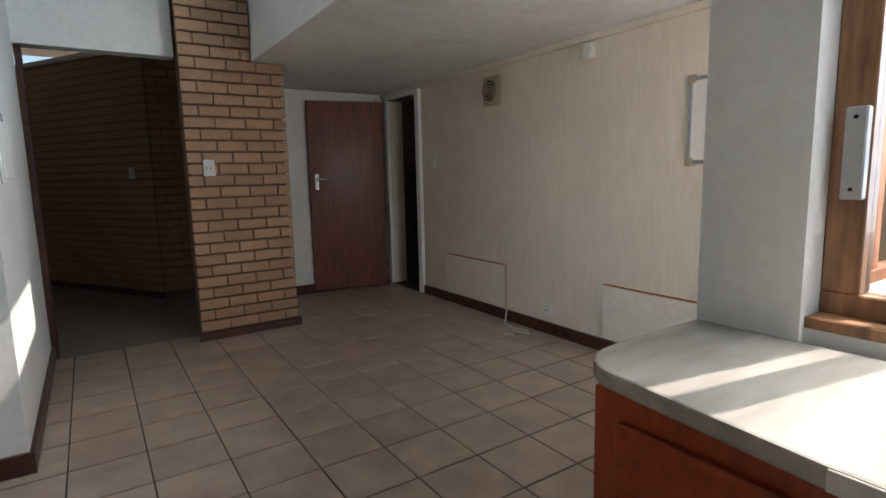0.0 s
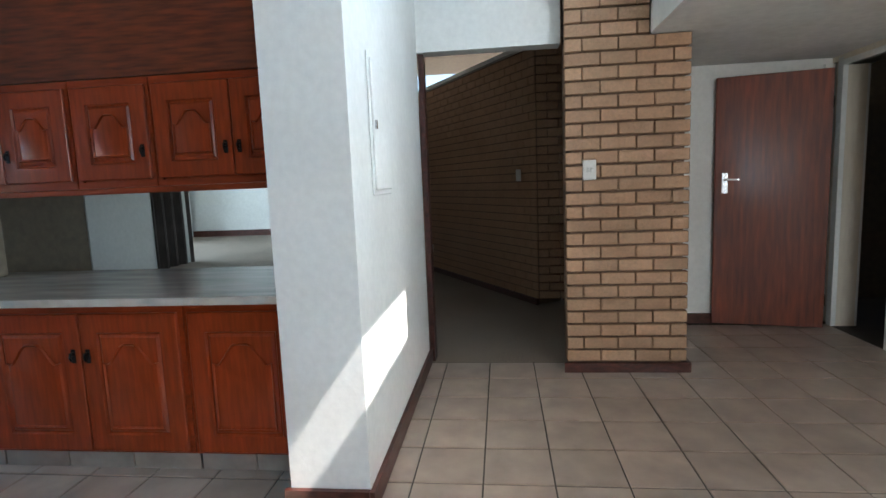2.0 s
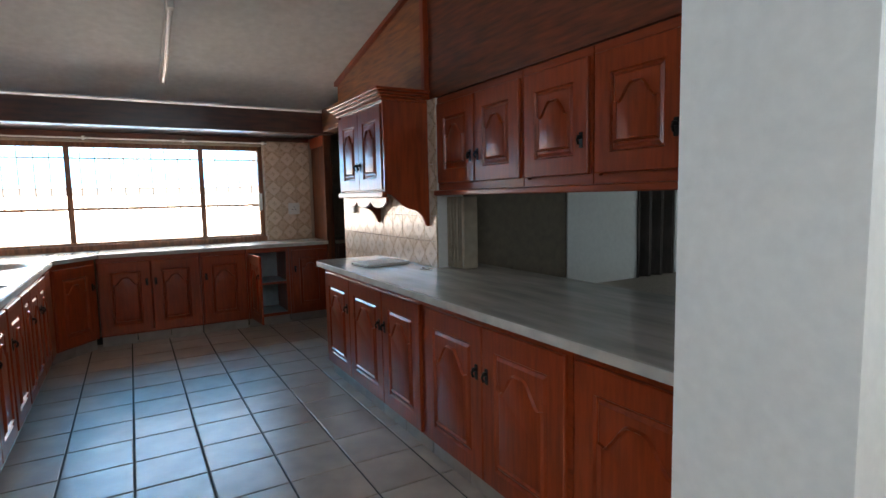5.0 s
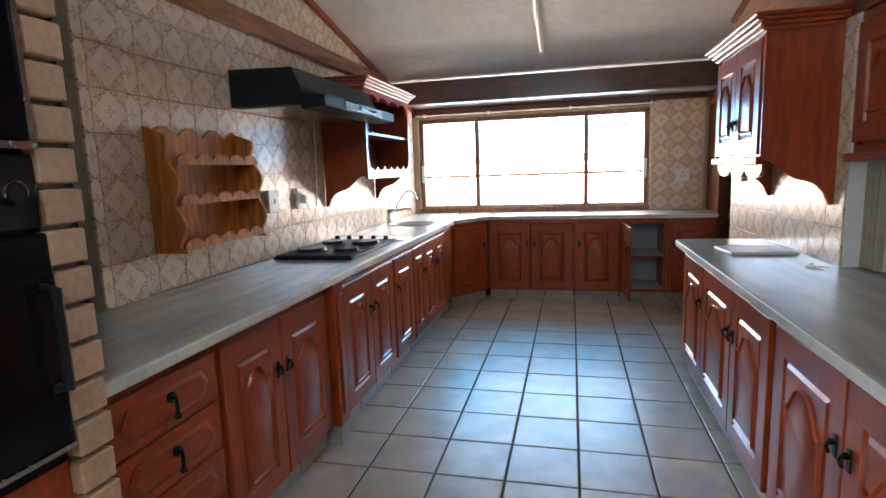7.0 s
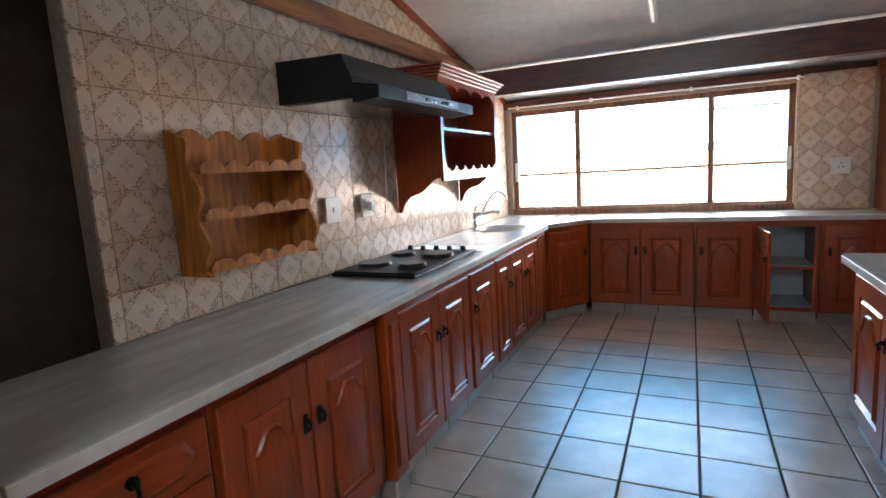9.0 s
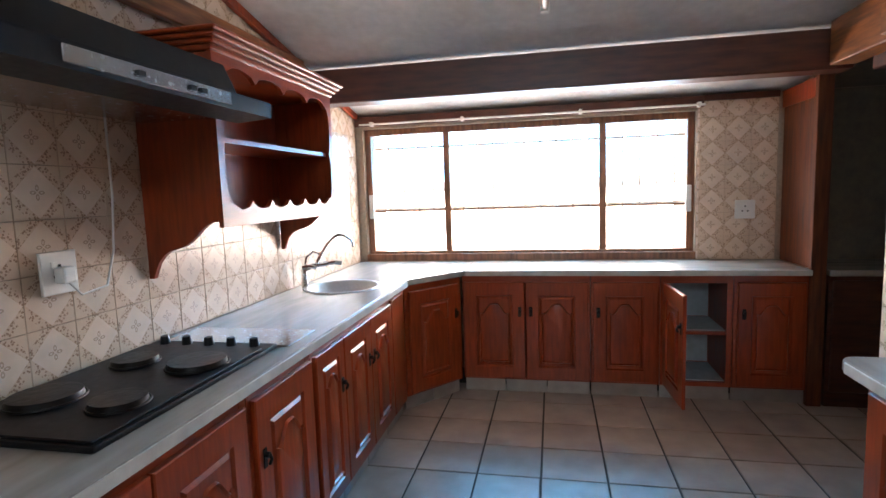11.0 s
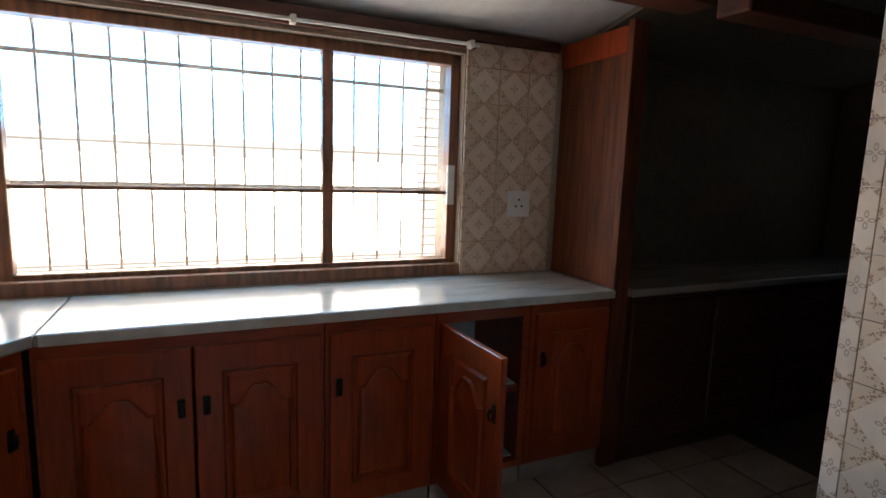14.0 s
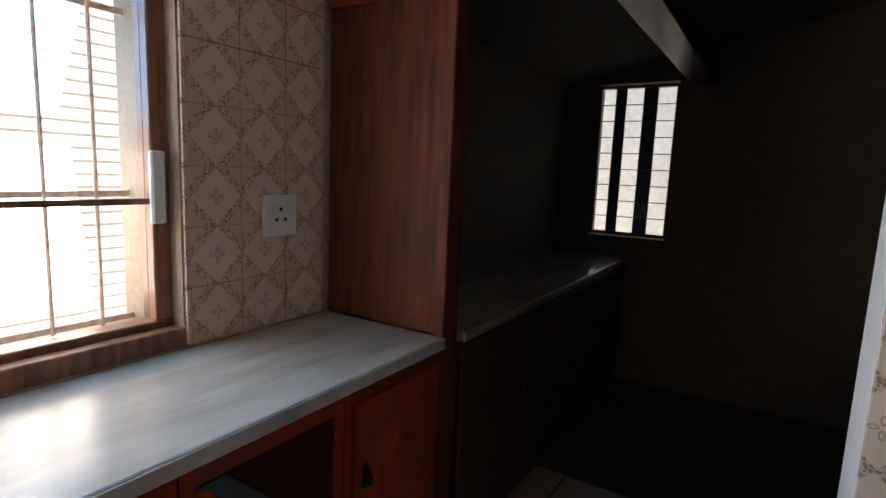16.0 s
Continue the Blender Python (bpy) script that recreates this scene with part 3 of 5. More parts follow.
def base_unit(m, x0, x1, doors, label, depth=0.5, handles=None, group="base cabinets"):
    u = thing("base_cabinet", m @ at((x0 + x1) / 2, 0, 0), label, "cabinet", group)
    c = (x0 + x1) / 2
    carcass(u, x0 - c, x1 - c, depth)
    for k, (a, b) in enumerate(doors):
        h = (handles or ["right", "left"] * 4)[k]
        arched_door(u, a - c + 0.004, b - c - 0.004, 0.115, 0.815, 0.0205, h)
    return u


# left-hand cooking run: local x is world x, fronts face +y
LRUN = at(0, 1.325, 0)
u = thing("drawer_cabinet", LRUN @ at(-1.55, 0, 0), "mahogany drawer unit with four panelled drawers", "cabinet", "base cabinets")
carcass(u, -0.24, 0.245, 0.5)
for k in range(4):
    drawer(u, -0.225, 0.23, 0.125 + k * 0.175, 0.125 + k * 0.175 + 0.168, 0.0205)
base_unit(LRUN, -2.66, -1.795, [(-2.64, -2.20), (-2.20, -1.81)], "varnished mahogany base cabinet with two arched doors")
pl = thing("pilaster", LRUN @ at(-2.72, 0, 0), "proud mahogany pilaster between base cabinets", "pilaster")
part("post", boxes((-0.055, 0.055, -0.4, 0.055, 0.1, 0.858), bevel=0.004), WOOD, pl)
part("raised_strip", boxes((-0.03, 0.03, 0.056, 0.066, 0.16, 0.80), bevel=0.004), WOOD, pl)
part("tiled_foot", box(bmesh.new(), -0.06, 0.06, -0.3, 0.05, -0.004, 0.098, 0.003), KICKTILE, pl, "pale tiled foot")
LRUN2 = at(0, 1.345, 0)
base_unit(LRUN2, -3.64, -2.78, [(-3.62, -3.21), (-3.21, -2.80)], "varnished mahogany base cabinet below the hob")
base_unit(LRUN2, -4.10, -3.645, [(-4.09, -3.66)], "narrow mahogany base cabinet with an arched door")
base_unit(LRUN2, -5.50, -4.105, [(-5.17, -4.79), (-4.79, -4.42), (-4.42, -4.12)], "mahogany base cabinet below the sink", depth=0.6, handles=["right", "left", "left"])
single("filler_panel", boxes((-0.13, 0.125, -0.0005, 0.019, 0.115, 0.83), bevel=0.003), WOOD, "plain mahogany filler panel beside the corner cabinet", "panel", LRUN2 @ at(-5.30, 0.002, 0))
# corner unit, set across the corner
ca, cb = Vector((-5.505, 1.345, 0)), Vector((-5.905, 1.66, 0))
ang = math.degrees(math.atan2((ca - cb).y, (ca - cb).x))
mid = (ca + cb) / 2
u = thing("corner_cabinet", at(mid.x, mid.y, 0, 0, 0, ang), "mahogany corner cabinet set across the corner", "cabinet", "base cabinets")
carcass(u, -0.25, 0.25, 0.25)
arched_door(u, -0.22, 0.22, 0.115, 0.815, 0.0205, "left")
# window run: local x runs to world -y, fronts face +x
BRUN = at(-5.925, 0, 0, 0, 0, -90)
base_unit(BRUN, -2.565, -1.67, [(-2.555, -2.12), (-2.12, -1.68)], "dark mahogany base cabinet under the window")
base_unit(BRUN, -3.02, -2.57, [(-3.01, -2.58)], "dark mahogany base cabinet with one arched door", handles=["right"])
u = thing("base_cabinet", BRUN @ at(-3.25, 0, 0), "mahogany cabinet with its door standing open", "cabinet", "base cabinets")
carcass(u, -0.225, 0.225, 0.5)
for row in ((-0.2, 0.2, -0.475, -0.47, 0.13, 0.44), (-0.2, 0.2, -0.475, -0.47, 0.48, 0.80), (-0.2, 0.2, -0.46, -0.06, 0.119, 0.126), (-0.2, 0.2, -0.46, -0.06, 0.471, 0.478)):
    part("lining", boxes(row), SHELFBLUE, u, "pale blue-white shelf lining")
arched_door(u, -0.22, 0.22, 0.115, 0.815, 0, "left", m=at(0.215, 0.02, 0.115, 0, 0, -86) @ at(-0.22, 0, 0))
base_unit(BRUN, -3.93, -3.48, [(-3.91, -3.50)], "dark mahogany base cabinet beside the tall panel", handles=["right"])
# serving run: fronts face -y
RRUN = at(0, 3.28, 0, 0, 0, 180)
base_unit(RRUN, 2.37, 4.0, [(2.40, 2.89), (2.89, 3.45), (3.45, 3.97)], "glossy mahogany base cabinet with three arched doors", handles=["right", "left", "left"], depth=0.45)
base_unit(RRUN, 1.285, 2.365, [(1.305, 1.82), (1.82, 2.345)], "glossy mahogany base cabinet with a pair of arched doors", depth=0.45)
base_unit(RRUN, 0.70, 1.28, [(0.73, 1.26)], "glossy mahogany base cabinet beside the white wall end", handles=["left"], depth=0.45)

# worktops
def worktop(name, pts, material, label, bevel=0.008):
    bm = prism(bmesh.new(), pts, "z", 0.86, 0.9, bevel)
    return single(name, bm, material, label, "worktop")


EDGE = mat("pale_laminate_edge", (0.58, 0.55, 0.49), 0.35, grain=12, amount=0.12, bump=0.02, stain=0.2, stain_col=(0.40, 0.33, 0.26))


def edge_band(top, *rows):
    part("edge_band", boxes(*rows, bevel=0.0015), EDGE, top, "pale laminate edge")



def rounded(cx, cy, r, a0, a1, n=8):
    return [(cx + r * math.cos(radians(a0 + (a1 - a0) * i / n)), cy + r * math.sin(radians(a0 + (a1 - a0) * i / n))) for i in range(n + 1)]


SINK = (-5.25, 1.03, 0.235)
bm = prism(bmesh.new(), [(-1.30, 0.722), (-1.30, 1.385), (-5.51, 1.375), (-5.905, 1.685), (-6.435, 1.685), (-6.435, 0.722)], "z", 0.86, 0.9, 0.006)
worktop_l = single("worktop", bm, COUNTER, "grey marbled laminate worktop with a pale edge, around the sink", "worktop")
cut = new("sink_cutter", to_mesh("sink_cutter", cyl(bmesh.new(), (SINK[0], SINK[1], 0.88), SINK[2] - 0.02, 0.2, "z", 40), COUNTER))
mod = worktop_l.modifiers.new("hole", "BOOLEAN")
mod.object, mod.operation = cut, "DIFFERENCE"
dg = bpy.context.evaluated_depsgraph_get()
cut_mesh = bpy.data.meshes.new_from_object(worktop_l.evaluated_get(dg))
worktop_l.modifiers.clear()
worktop_l.data = cut_mesh
bpy.data.objects.remove(cut)
edge_band(worktop_l, (-5.47, -1.30, 1.383, 1.388, 0.861, 0.897))
wt = worktop("worktop", [(-6.435, 1.688), (-5.905, 1.688), (-5.905, 3.93), (-6.435, 3.93)], COUNTER_B, "pale laminate worktop under the window")
edge_band(wt, (-5.907, -5.902, 1.70, 3.93, 0.861, 0.897))
wt = worktop("worktop", [(-0.695, 3.21), (-0.695, 4.12), (-3.24, 4.12), (-3.24, 3.968), (-3.045, 3.968), (-3.045, 3.75), (-4.06, 3.75)] + rounded(-4.0, 3.27, 0.06, 180, 270), COUNTER, "grey marbled laminate serving counter with a rounded end")
edge_band(wt, (-4.0, -0.695, 3.207, 3.212, 0.861, 0.897))
wt = worktop("worktop", [(1.448, -1.7), (1.448, 0.855), (1.10, 0.855)] + rounded(1.05, 0.70, 0.15, 90, 180) + [(0.86, 0.3), (0.86, -1.7)], COUNTER, "marbled laminate peninsula top with a rounded corner")
edge_band(wt, (0.857, 0.862, -1.7, 0.3, 0.861, 0.897))
u = thing("base_cabinet", at(1.18, -0.4, 0), "dark mahogany peninsula cabinet", "cabinet", "base cabinets")
part("body", boxes((-0.27, 0.262, -1.25, 1.17, 0.1, 0.858)), WOOD, u)
part("toe_board", boxes((-0.23, 0.25, -1.2, 1.13, -0.004, 0.1)), SKIRT, u)
for a, b in ((0.12, 1.1), (-1.2, 0.06)):
    part("drawer_front", boxes((-0.29, -0.271, a, b, 0.66, 0.80), bevel=0.004), WOODH, u)
    part("door", boxes((-0.29, -0.271, a, b, 0.13, 0.63), bevel=0.004), WOOD, u)

# upper cabinets over the hatch: fronts face -y at 3.75
UP = at(0, 3.77, 0, 0, 0, 180)


def upper_unit(x0, x1, doors, handles):
    c = (x0 + x1) / 2
    u = thing("wall_cabinet", UP @ at(c, 0, 1.42), "glossy mahogany wall cabinet above the serving hatch", "cabinet", "hatch wall cabinets")
    a, b = x0 - c, x1 - c
    part("body", boxes((a, b, -0.3, -0.022, 0.0, 0.598)), WOOD, u)
    part("face_frame", boxes((a, b, -0.0215, 0, 0, 0.035), (a, b, -0.0215, 0, 0.56, 0.598), (a, a + 0.03, -0.0215, 0, 0.035, 0.56), (b - 0.03, b, -0.0215, 0, 0.035, 0.56)), WOODH, u)
    for (p, q), h in zip(doors, handles):
        arched_door(u, p - c + 0.004, q - c - 0.004, 0.045, 0.555, 0.0205, h, True)


upper_unit(0.70, 1.665, [(0.72, 1.20), (1.20, 1.65)], ["right", "left"])
upper_unit(1.67, 2.15, [(1.685, 2.135)], ["left"])
upper_unit(2.155, 3.045, [(2.17, 2.59), (2.59, 3.03)], ["right", "left"])
single("pelmet_strip", boxes((-3.06, -0.695, 3.735, 3.80, 1.385, 1.418), bevel=0.006), WOODH, "mahogany rail under the hatch cabinets", "rail")
# timber boarding above
bm = prism(bmesh.new(), [(-4.84, 2.022), (-3.17, 2.022), (-3.17, roofline(-3.17) - 0.004), (-4.84, roofline(-4.84) - 0.004)], "y", 3.735, 3.76)
single("wall_panelling", bm, ORANGEWOOD, "orange-brown varnished board above the wall cabinets", "panelling")
bm = prism(bmesh.new(), [(-3.12, 2.022), (-0.695, 2.022), (-0.695, roofline(-0.695) - 0.004), (-3.12, roofline(-3.12) - 0.004)], "y", 3.755, 3.795)
single("wall_panelling", bm, SHADED_BOARD, "varnished board above the hatch cabinets, coloured darker for its weaker light", "panelling")
single("batten", boxes((-3.17, -3.12, 3.72, 3.76, 2.022, roofline(-3.15) - 0.03), bevel=0.004), WOOD, "dark stained vertical timber batten", "batten")
single("cornice_strip", prism(bmesh.new(), [(-4.84, roofline(-4.84) - 0.04), (-0.695, roofline(-0.695) - 0.04), (-0.695, roofline(-0.695) - 0.004), (-4.84, roofline(-4.84) - 0.004)], "y", 3.70, 3.732), WOOD, "dark timber strip along the sloping ceiling", "cornice")


def bracket_profile(y0, y1, z_low, z_top):
    """Side board whose lower edge sweeps down to a point at the wall, as (y, z)."""
    pts = [(y0, z_top), (y0, z_low)]
    n = 12
    for i in range(n + 1):
        t = i / n
        pts.append((y0 + (y1 - y0) * (0.06 + 0.94 * t), z_low + 0.22 * (t ** 0.6) + 0.015 * math.sin(t * 9)))
    pts.append((y1, z_top))
    return pts


def crown(parent, x0, x1, depth, z):
    bm = bmesh.new()
    for k, (g, a, b) in enumerate(((0.012, 0, 0.022), (0.028, 0.022, 0.04), (0.046, 0.04, 0.058), (0.062, 0.058, 0.075))):
        box(bm, x0 - g, x1 + g, 0.003, depth + g, z + a, z + b, 0.005)
    part("crown_moulding", bm, WOODH, parent)


def scallop(x0, x1, z0, z1, n, up=True):
    """Board outline whose one long edge is cut in scallops, as (x, z)."""
    pts = [(x0, z0), (x1, z0)] if up else [(x1, z1), (x0, z1)]
    m = n * 6
    for i in range(m + 1):
        t = i / m
        s = abs(math.sin(t * n * math.pi)) ** 0.6
        if up:
            pts.append((x1 + (x0 - x1) * t, z0 + (z1 - z0) * (0.45 + 0.55 * s)))
        else:
            pts.append((x0 + (x1 - x0) * t, z1 - (z1 - z0) * (0.45 + 0.55 * s)))
    return pts


def shaped_frame(x0, x1, z0, z1, margin, depth, lobes, y0, y1):
    """Flat frame whose opening is cut in scallops; sides in the order bottom, right, top, left."""
    n = 36
    mb, mr, mt, ml = margin
    corner = [(x0, z0), (x1, z0), (x1, z1), (x0, z1)]
    inner = [(x0 + ml, z0 + mb), (x1 - mr, z0 + mb), (x1 - mr, z1 - mt), (x0 + ml, z1 - mt)]
    inward = [(0, 1), (-1, 0), (0, -1), (1, 0)]
    out, cut = [], []
    for k in range(4):
        (ax, az), (bx, bz) = corner[k], corner[(k + 1) % 4]
        (cx, cz), (dx, dz) = inner[k], inner[(k + 1) % 4]
        for i in range(n):
            t = i / n
            lift = depth[k] * (abs(math.sin(t * lobes[k] * math.pi)) ** 0.45 - 1) * -1 - depth[k] if 0 < i else -depth[k]
            if k in (1, 3):
                lift = depth[k] * (abs(math.sin(t * lobes[k] * math.pi)) ** 0.6) * -1
            nx, nz = inward[k]
            out.append((ax + (bx - ax) * t, az + (bz - az) * t))
            edge = min(1.0, min(t, 1 - t) * 14)
            cut.append((cx + (dx - cx) * t + nx * lift * edge, cz + (dz - cz) * t + nz * lift * edge))
    bm = bmesh.new()
    ring(bm, out, y1, cut, y1)
    ring(bm, out, y0, cut, y0)
    ring(bm, cut, y0, cut, y1)
    ring(bm, out, y0, out, y1)
    bmesh.ops.remove_doubles(bm, verts=bm.verts, dist=1e-6)
    return bm


# small cabinet with two doors on the tiled wall
u = thing("wall_cabinet", at(-3.57, 3.75, 1.40, 0, 0, 180), "mahogany wall cabinet with carved side brackets and a crown", "cabinet")
part("body", boxes((-0.40, 0.40, 0.0, 0.31, 0, 0.60)), WOOD, u)
for s in (-1, 1):
    part("side_bracket", prism(bmesh.new(), [(y, z) for y, z in bracket_profile(0.0, 0.325, -0.22, 0.6)], "x", s * 0.402, s * 0.422), WOOD, u)
part("base_rail", boxes((-0.425, 0.425, 0.31, 0.345, -0.02, 0.02), bevel=0.006), WOODH, u)
arched_door(u, -0.39, 0.0, 0.03, 0.58, 0.333, "right", True)
arched_door(u, 0.0, 0.39, 0.03, 0.58, 0.333, "left", True)
crown(u, -0.42, 0.42, 0.33, 0.6)
part("apron", prism(bmesh.new(), scallop(-0.40, 0.40, -0.09, -0.02, 3, False), "y", 0.29, 0.31), WOODH, u)

# open shelf unit over the hob and sink
u = thing("wall_shelf_unit", at(-4.55, 0.725, 1.38), "mahogany open shelf unit with a scalloped face and carved brackets", "shelf")
part("back", boxes((-0.525, 0.525, 0, 0.012, 0, 0.64)), WOOD, u)
for s in (-1, 1):
    part("side_bracket", prism(bmesh.new(), bracket_profile(0.0, 0.33, -0.22, 0.64), "x", s * 0.527, s * 0.547), WOOD, u)
part("shelf", boxes((-0.525, 0.525, 0.013, 0.32, 0, 0.02)), WOODH, u)
part("shelf", boxes((-0.525, 0.525, 0.013, 0.33, 0.31, 0.33)), WOODH, u)
part("top", boxes((-0.525, 0.525, 0.013, 0.33, 0.62, 0.64)), WOODH, u)
part("face_frame", shaped_frame(-0.547, 0.547, -0.02, 0.645, (0.098, 0.055, 0.075, 0.055), (0.034, 0.020, 0.040, 0.020), (6, 2, 4, 2), 0.33, 0.35), WOODH, u, "face frame with a carved scalloped opening")
crown(u, -0.545, 0.545, 0.35, 0.645)

# beams
single("beam", boxes((-5.62, -5.46, 0.722, 3.90, 2.055, 2.268), bevel=0.008), DARKWOOD, "dark stained timber ceiling beam", "beam")
for y0, y1 in ((1.19, 1.61), (1.63, 2.54), (2.56, 3.02)):
    lf = thing("strip_lamp", at(-5.641, (y0 + y1) / 2, 2.088), "slim white unlit strip lamp along the timber beam", "lamp", "strip lamps on the beam")
    hl = (y1 - y0) / 2
    part("housing", box(bmesh.new(), -0.018, 0.018, -hl, hl, 0.006, 0.05, 0.004), PLASTIC, lf)
    part("diffuser", box(bmesh.new(), -0.014, 0.014, -hl + 0.02, hl - 0.02, -0.006, 0.0055, 0.003), TUBE, lf)
    for e in (-1, 1):
        part("end_cap", box(bmesh.new(), -0.019, 0.019, e * (hl + 0.004) - 0.004, e * (hl + 0.004) + 0.004, -0.006, 0.052, 0.002), GREY, lf)
single("window_pelmet", boxes((-6.435, -6.41, 0.722, 3.40, 2.02, 2.10), (-6.435, -6.41, 3.40, 3.90, 2.06, 2.105), bevel=0.003), DARKWOOD, "dark timber pelmet board above the window", "pelmet")
single("beam", boxes((-5.45, -4.85, 3.77, 3.90, 2.07, 2.30), (-4.845, -4.30, 3.69, 3.733, 2.07, 2.2), bevel=0.006), ORANGEWOOD, "orange-brown timber header over the scullery opening", "beam")
single("wall_rail", boxes((-5.45, -2.3, 0.722, 0.765, 2.22, 2.335), bevel=0.006), ORANGEWOOD, "orange-brown timber rail along the tiled wall", "rail")
u = thing("tall_panel", at(-6.17, 3.94, 0), "tall mahogany end panel beside the window", "panel")
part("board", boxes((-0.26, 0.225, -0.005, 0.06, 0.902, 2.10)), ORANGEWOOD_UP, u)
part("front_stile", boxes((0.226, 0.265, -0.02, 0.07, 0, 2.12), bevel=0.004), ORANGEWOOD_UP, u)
part("top_rail", boxes((-0.26, 0.225, -0.018, -0.006, 1.98, 2.10), bevel=0.003), WOOD, u)
single("beam", boxes((-5.60, -5.45, 4.05, 6.34, 2.06, 2.16), bevel=0.006), DARKWOOD, "dark beam under the scullery ceiling", "beam")
# the beams' dark wood is used here to colour in the alcove's deep shade
u = thing("base_cabinet", at(-6.16, 5.17, 0), "wooden scullery cabinet, its deep shade put into a dark wood colour", "cabinet", "base cabinets")
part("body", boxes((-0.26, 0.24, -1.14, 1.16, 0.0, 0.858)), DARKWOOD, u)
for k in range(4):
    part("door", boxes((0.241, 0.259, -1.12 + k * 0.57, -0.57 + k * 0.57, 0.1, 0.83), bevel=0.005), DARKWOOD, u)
single("worktop", boxes((-6.422, -5.88, 4.02, 6.345, 0.86, 0.9), bevel=0.006), COUNTER_B, "laminate worktop along the scullery wall", "worktop")


# ---- windows ----
def window(name, m, w, h, mullions, stile, material, label, rails=()):
    """Timber window, local x across, y outward, z up from the sill."""
    win = thing(name, m, label, "window", "", "structure")
    part("window_frame", boxes((0, w, 0, 0.07, 0, stile), (0, w, 0, 0.07, h - stile, h), (0, stile, 0, 0.07, stile, h - stile), (w - stile, w, 0, 0.07, stile, h - stile), bevel=0.004), material, win)
    edges = [stile] + list(mullions) + [w - stile]
    for x in mullions:
        part("mullion", boxes((x - stile / 2, x + stile / 2, 0.003, 0.06, stile, h - stile), bevel=0.004), material, win)
    for a, b in zip(edges, edges[1:]):
        g = part("pane", boxes((a, b, 0.035, 0.039, stile, h - stile)), GLASS, win, "clear glass pane")
        g.visible_shadow = False
        for z in rails:
            part("rail", boxes((a, b, 0.012, 0.034, z - 0.008, z + 0.008)), material, win)
    return win


KW = window("window_1", at(-6.49, 0.78, 0.93, 0, 0, 90), 2.58, 1.07, (0.69, 1.92), 0.05, FRAMEWOOD, "wide timber kitchen window with three panes", (0.39,))
part("window_sill", boxes((-0.01, 2.59, -0.052, 0.0, -0.028, 0.03), bevel=0.004), FRAMEWOOD, KW)
for x in (0.04, 2.54):
    part("latch", boxes((x - 0.02, x + 0.02, -0.02, 0.0, 0.33, 0.53), bevel=0.005), PLASTIC, KW, "white plastic sash latch")
rod = thing("curtain_rail", at(-6.40, 0.78, 2.03), "thin white curtain rail above the window", "curtain rail")
part("rod", tube(bmesh.new(), [(0.03, 0.0, 0), (0.03, 2.62, 0)], 0.008), PLASTIC, rod)
for y in (0.1, 0.85, 1.75, 2.58):
    part("bracket", boxes((-0.008, 0.04, y - 0.012, y + 0.012, -0.015, 0.02), bevel=0.003), PLASTIC, rod)
bars = thing("burglar_bars", at(-6.70, 0.78, 0.93), "thin burglar bars outside the window, coloured pale for its glare", "burglar bars")
for k in range(20):
    y = 0.005 + k * 0.1305
    part("bar", tube(bmesh.new(), [(0, y, 0.0), (0, y, 0.9), (0.0, y, 1.0), (0.02, y, 1.06)], 0.006, 6), BARS, bars)
for z in (0.02, 0.40, 0.925):
    part("cross_bar", boxes((-0.012, -0.006, 0, 2.58, z - 0.009, z + 0.009)), BARS, bars)
# the mullion at 0.19 is unseen, added to split the sun on the peninsula top
SW = window("window_2", at(1.55, 0.59, 0.93, 0, 0, -90), 2.29, 1.47, (0.19, 0.85, 1.55), 0.085, SIDEFRAME, "timber window frame with clear panes")
part("window_sill", boxes((0, 2.29, -0.078, 0.0, -0.028, 0.03), bevel=0.004), SIDEFRAME, SW)
lock = part("lock", boxes((0.036, 0.082, -0.03, 0.0, 0.32, 0.54), bevel=0.004), GREY, SW, "pale grey sash lock")
for z in (0.345, 0.515):
    part("screw", cyl(bmesh.new(), (0.059, -0.031, z), 0.005, 0.004, "y", 10), BLACKIRON, lock)
# unseen window, added as the opening for the nook fill light
NW = window("window_5", at(2.9, 0.80, 0.9, 0, 0, 180), 1.0, 1.2, (0.5,), 0.05, FRAMEWOOD, "unseen timber window added to light the dining nook")
CW = window("window_3", at(1.252, 3.74, 2.64, 0, 0, -90), 2.14, 0.42, (), 0.02, FRAMEWOOD, "narrow clerestory window")
LW = thing("window_4", at(-6.195, 6.38, 1.04), "narrow ribbed louvre window", "window", "", "structure")
part("window_frame", boxes((0, 0.53, 0, 0.05, 0, 0.02), (0, 0.53, 0, 0.05, 1.02, 1.04), (0, 0.02, 0, 0.05, 0.02, 1.02), (0.51, 0.53, 0, 0.05, 0.02, 1.02)), FRAMEWOOD, LW)
for k in range(9):
    z = 0.02 + k * 0.111
    bm = bmesh.new()
    box(bm, 0.02, 0.51, 0.015, 0.019, z, z + 0.113)
    ob = part("louvre_pane", bm, GLASS, LW)
    part("louvre_edge", boxes((0.02, 0.51, 0.008, 0.024, z - 0.003, z + 0.003)), STEEL, LW)
    ob.visible_shadow = False
for x, w in ((0.10, 0.075), (0.29, 0.095)):
    part("post", boxes((x, x + w, 0.055, 0.065, 0.0, 1.04)), SHADE_STRIP, LW, "dark upright behind the louvres")

# ---- doors ----
d = thing("door_1", at(2.955, 5.745, 0, 0, 0, 167), "dark brown flush wooden door standing open into the nook", "door", "", "structure")
part("leaf", boxes((0.0, 0.86, 0, 0.04, 0.012, 2.17), bevel=0.004), DOORWOOD, d)
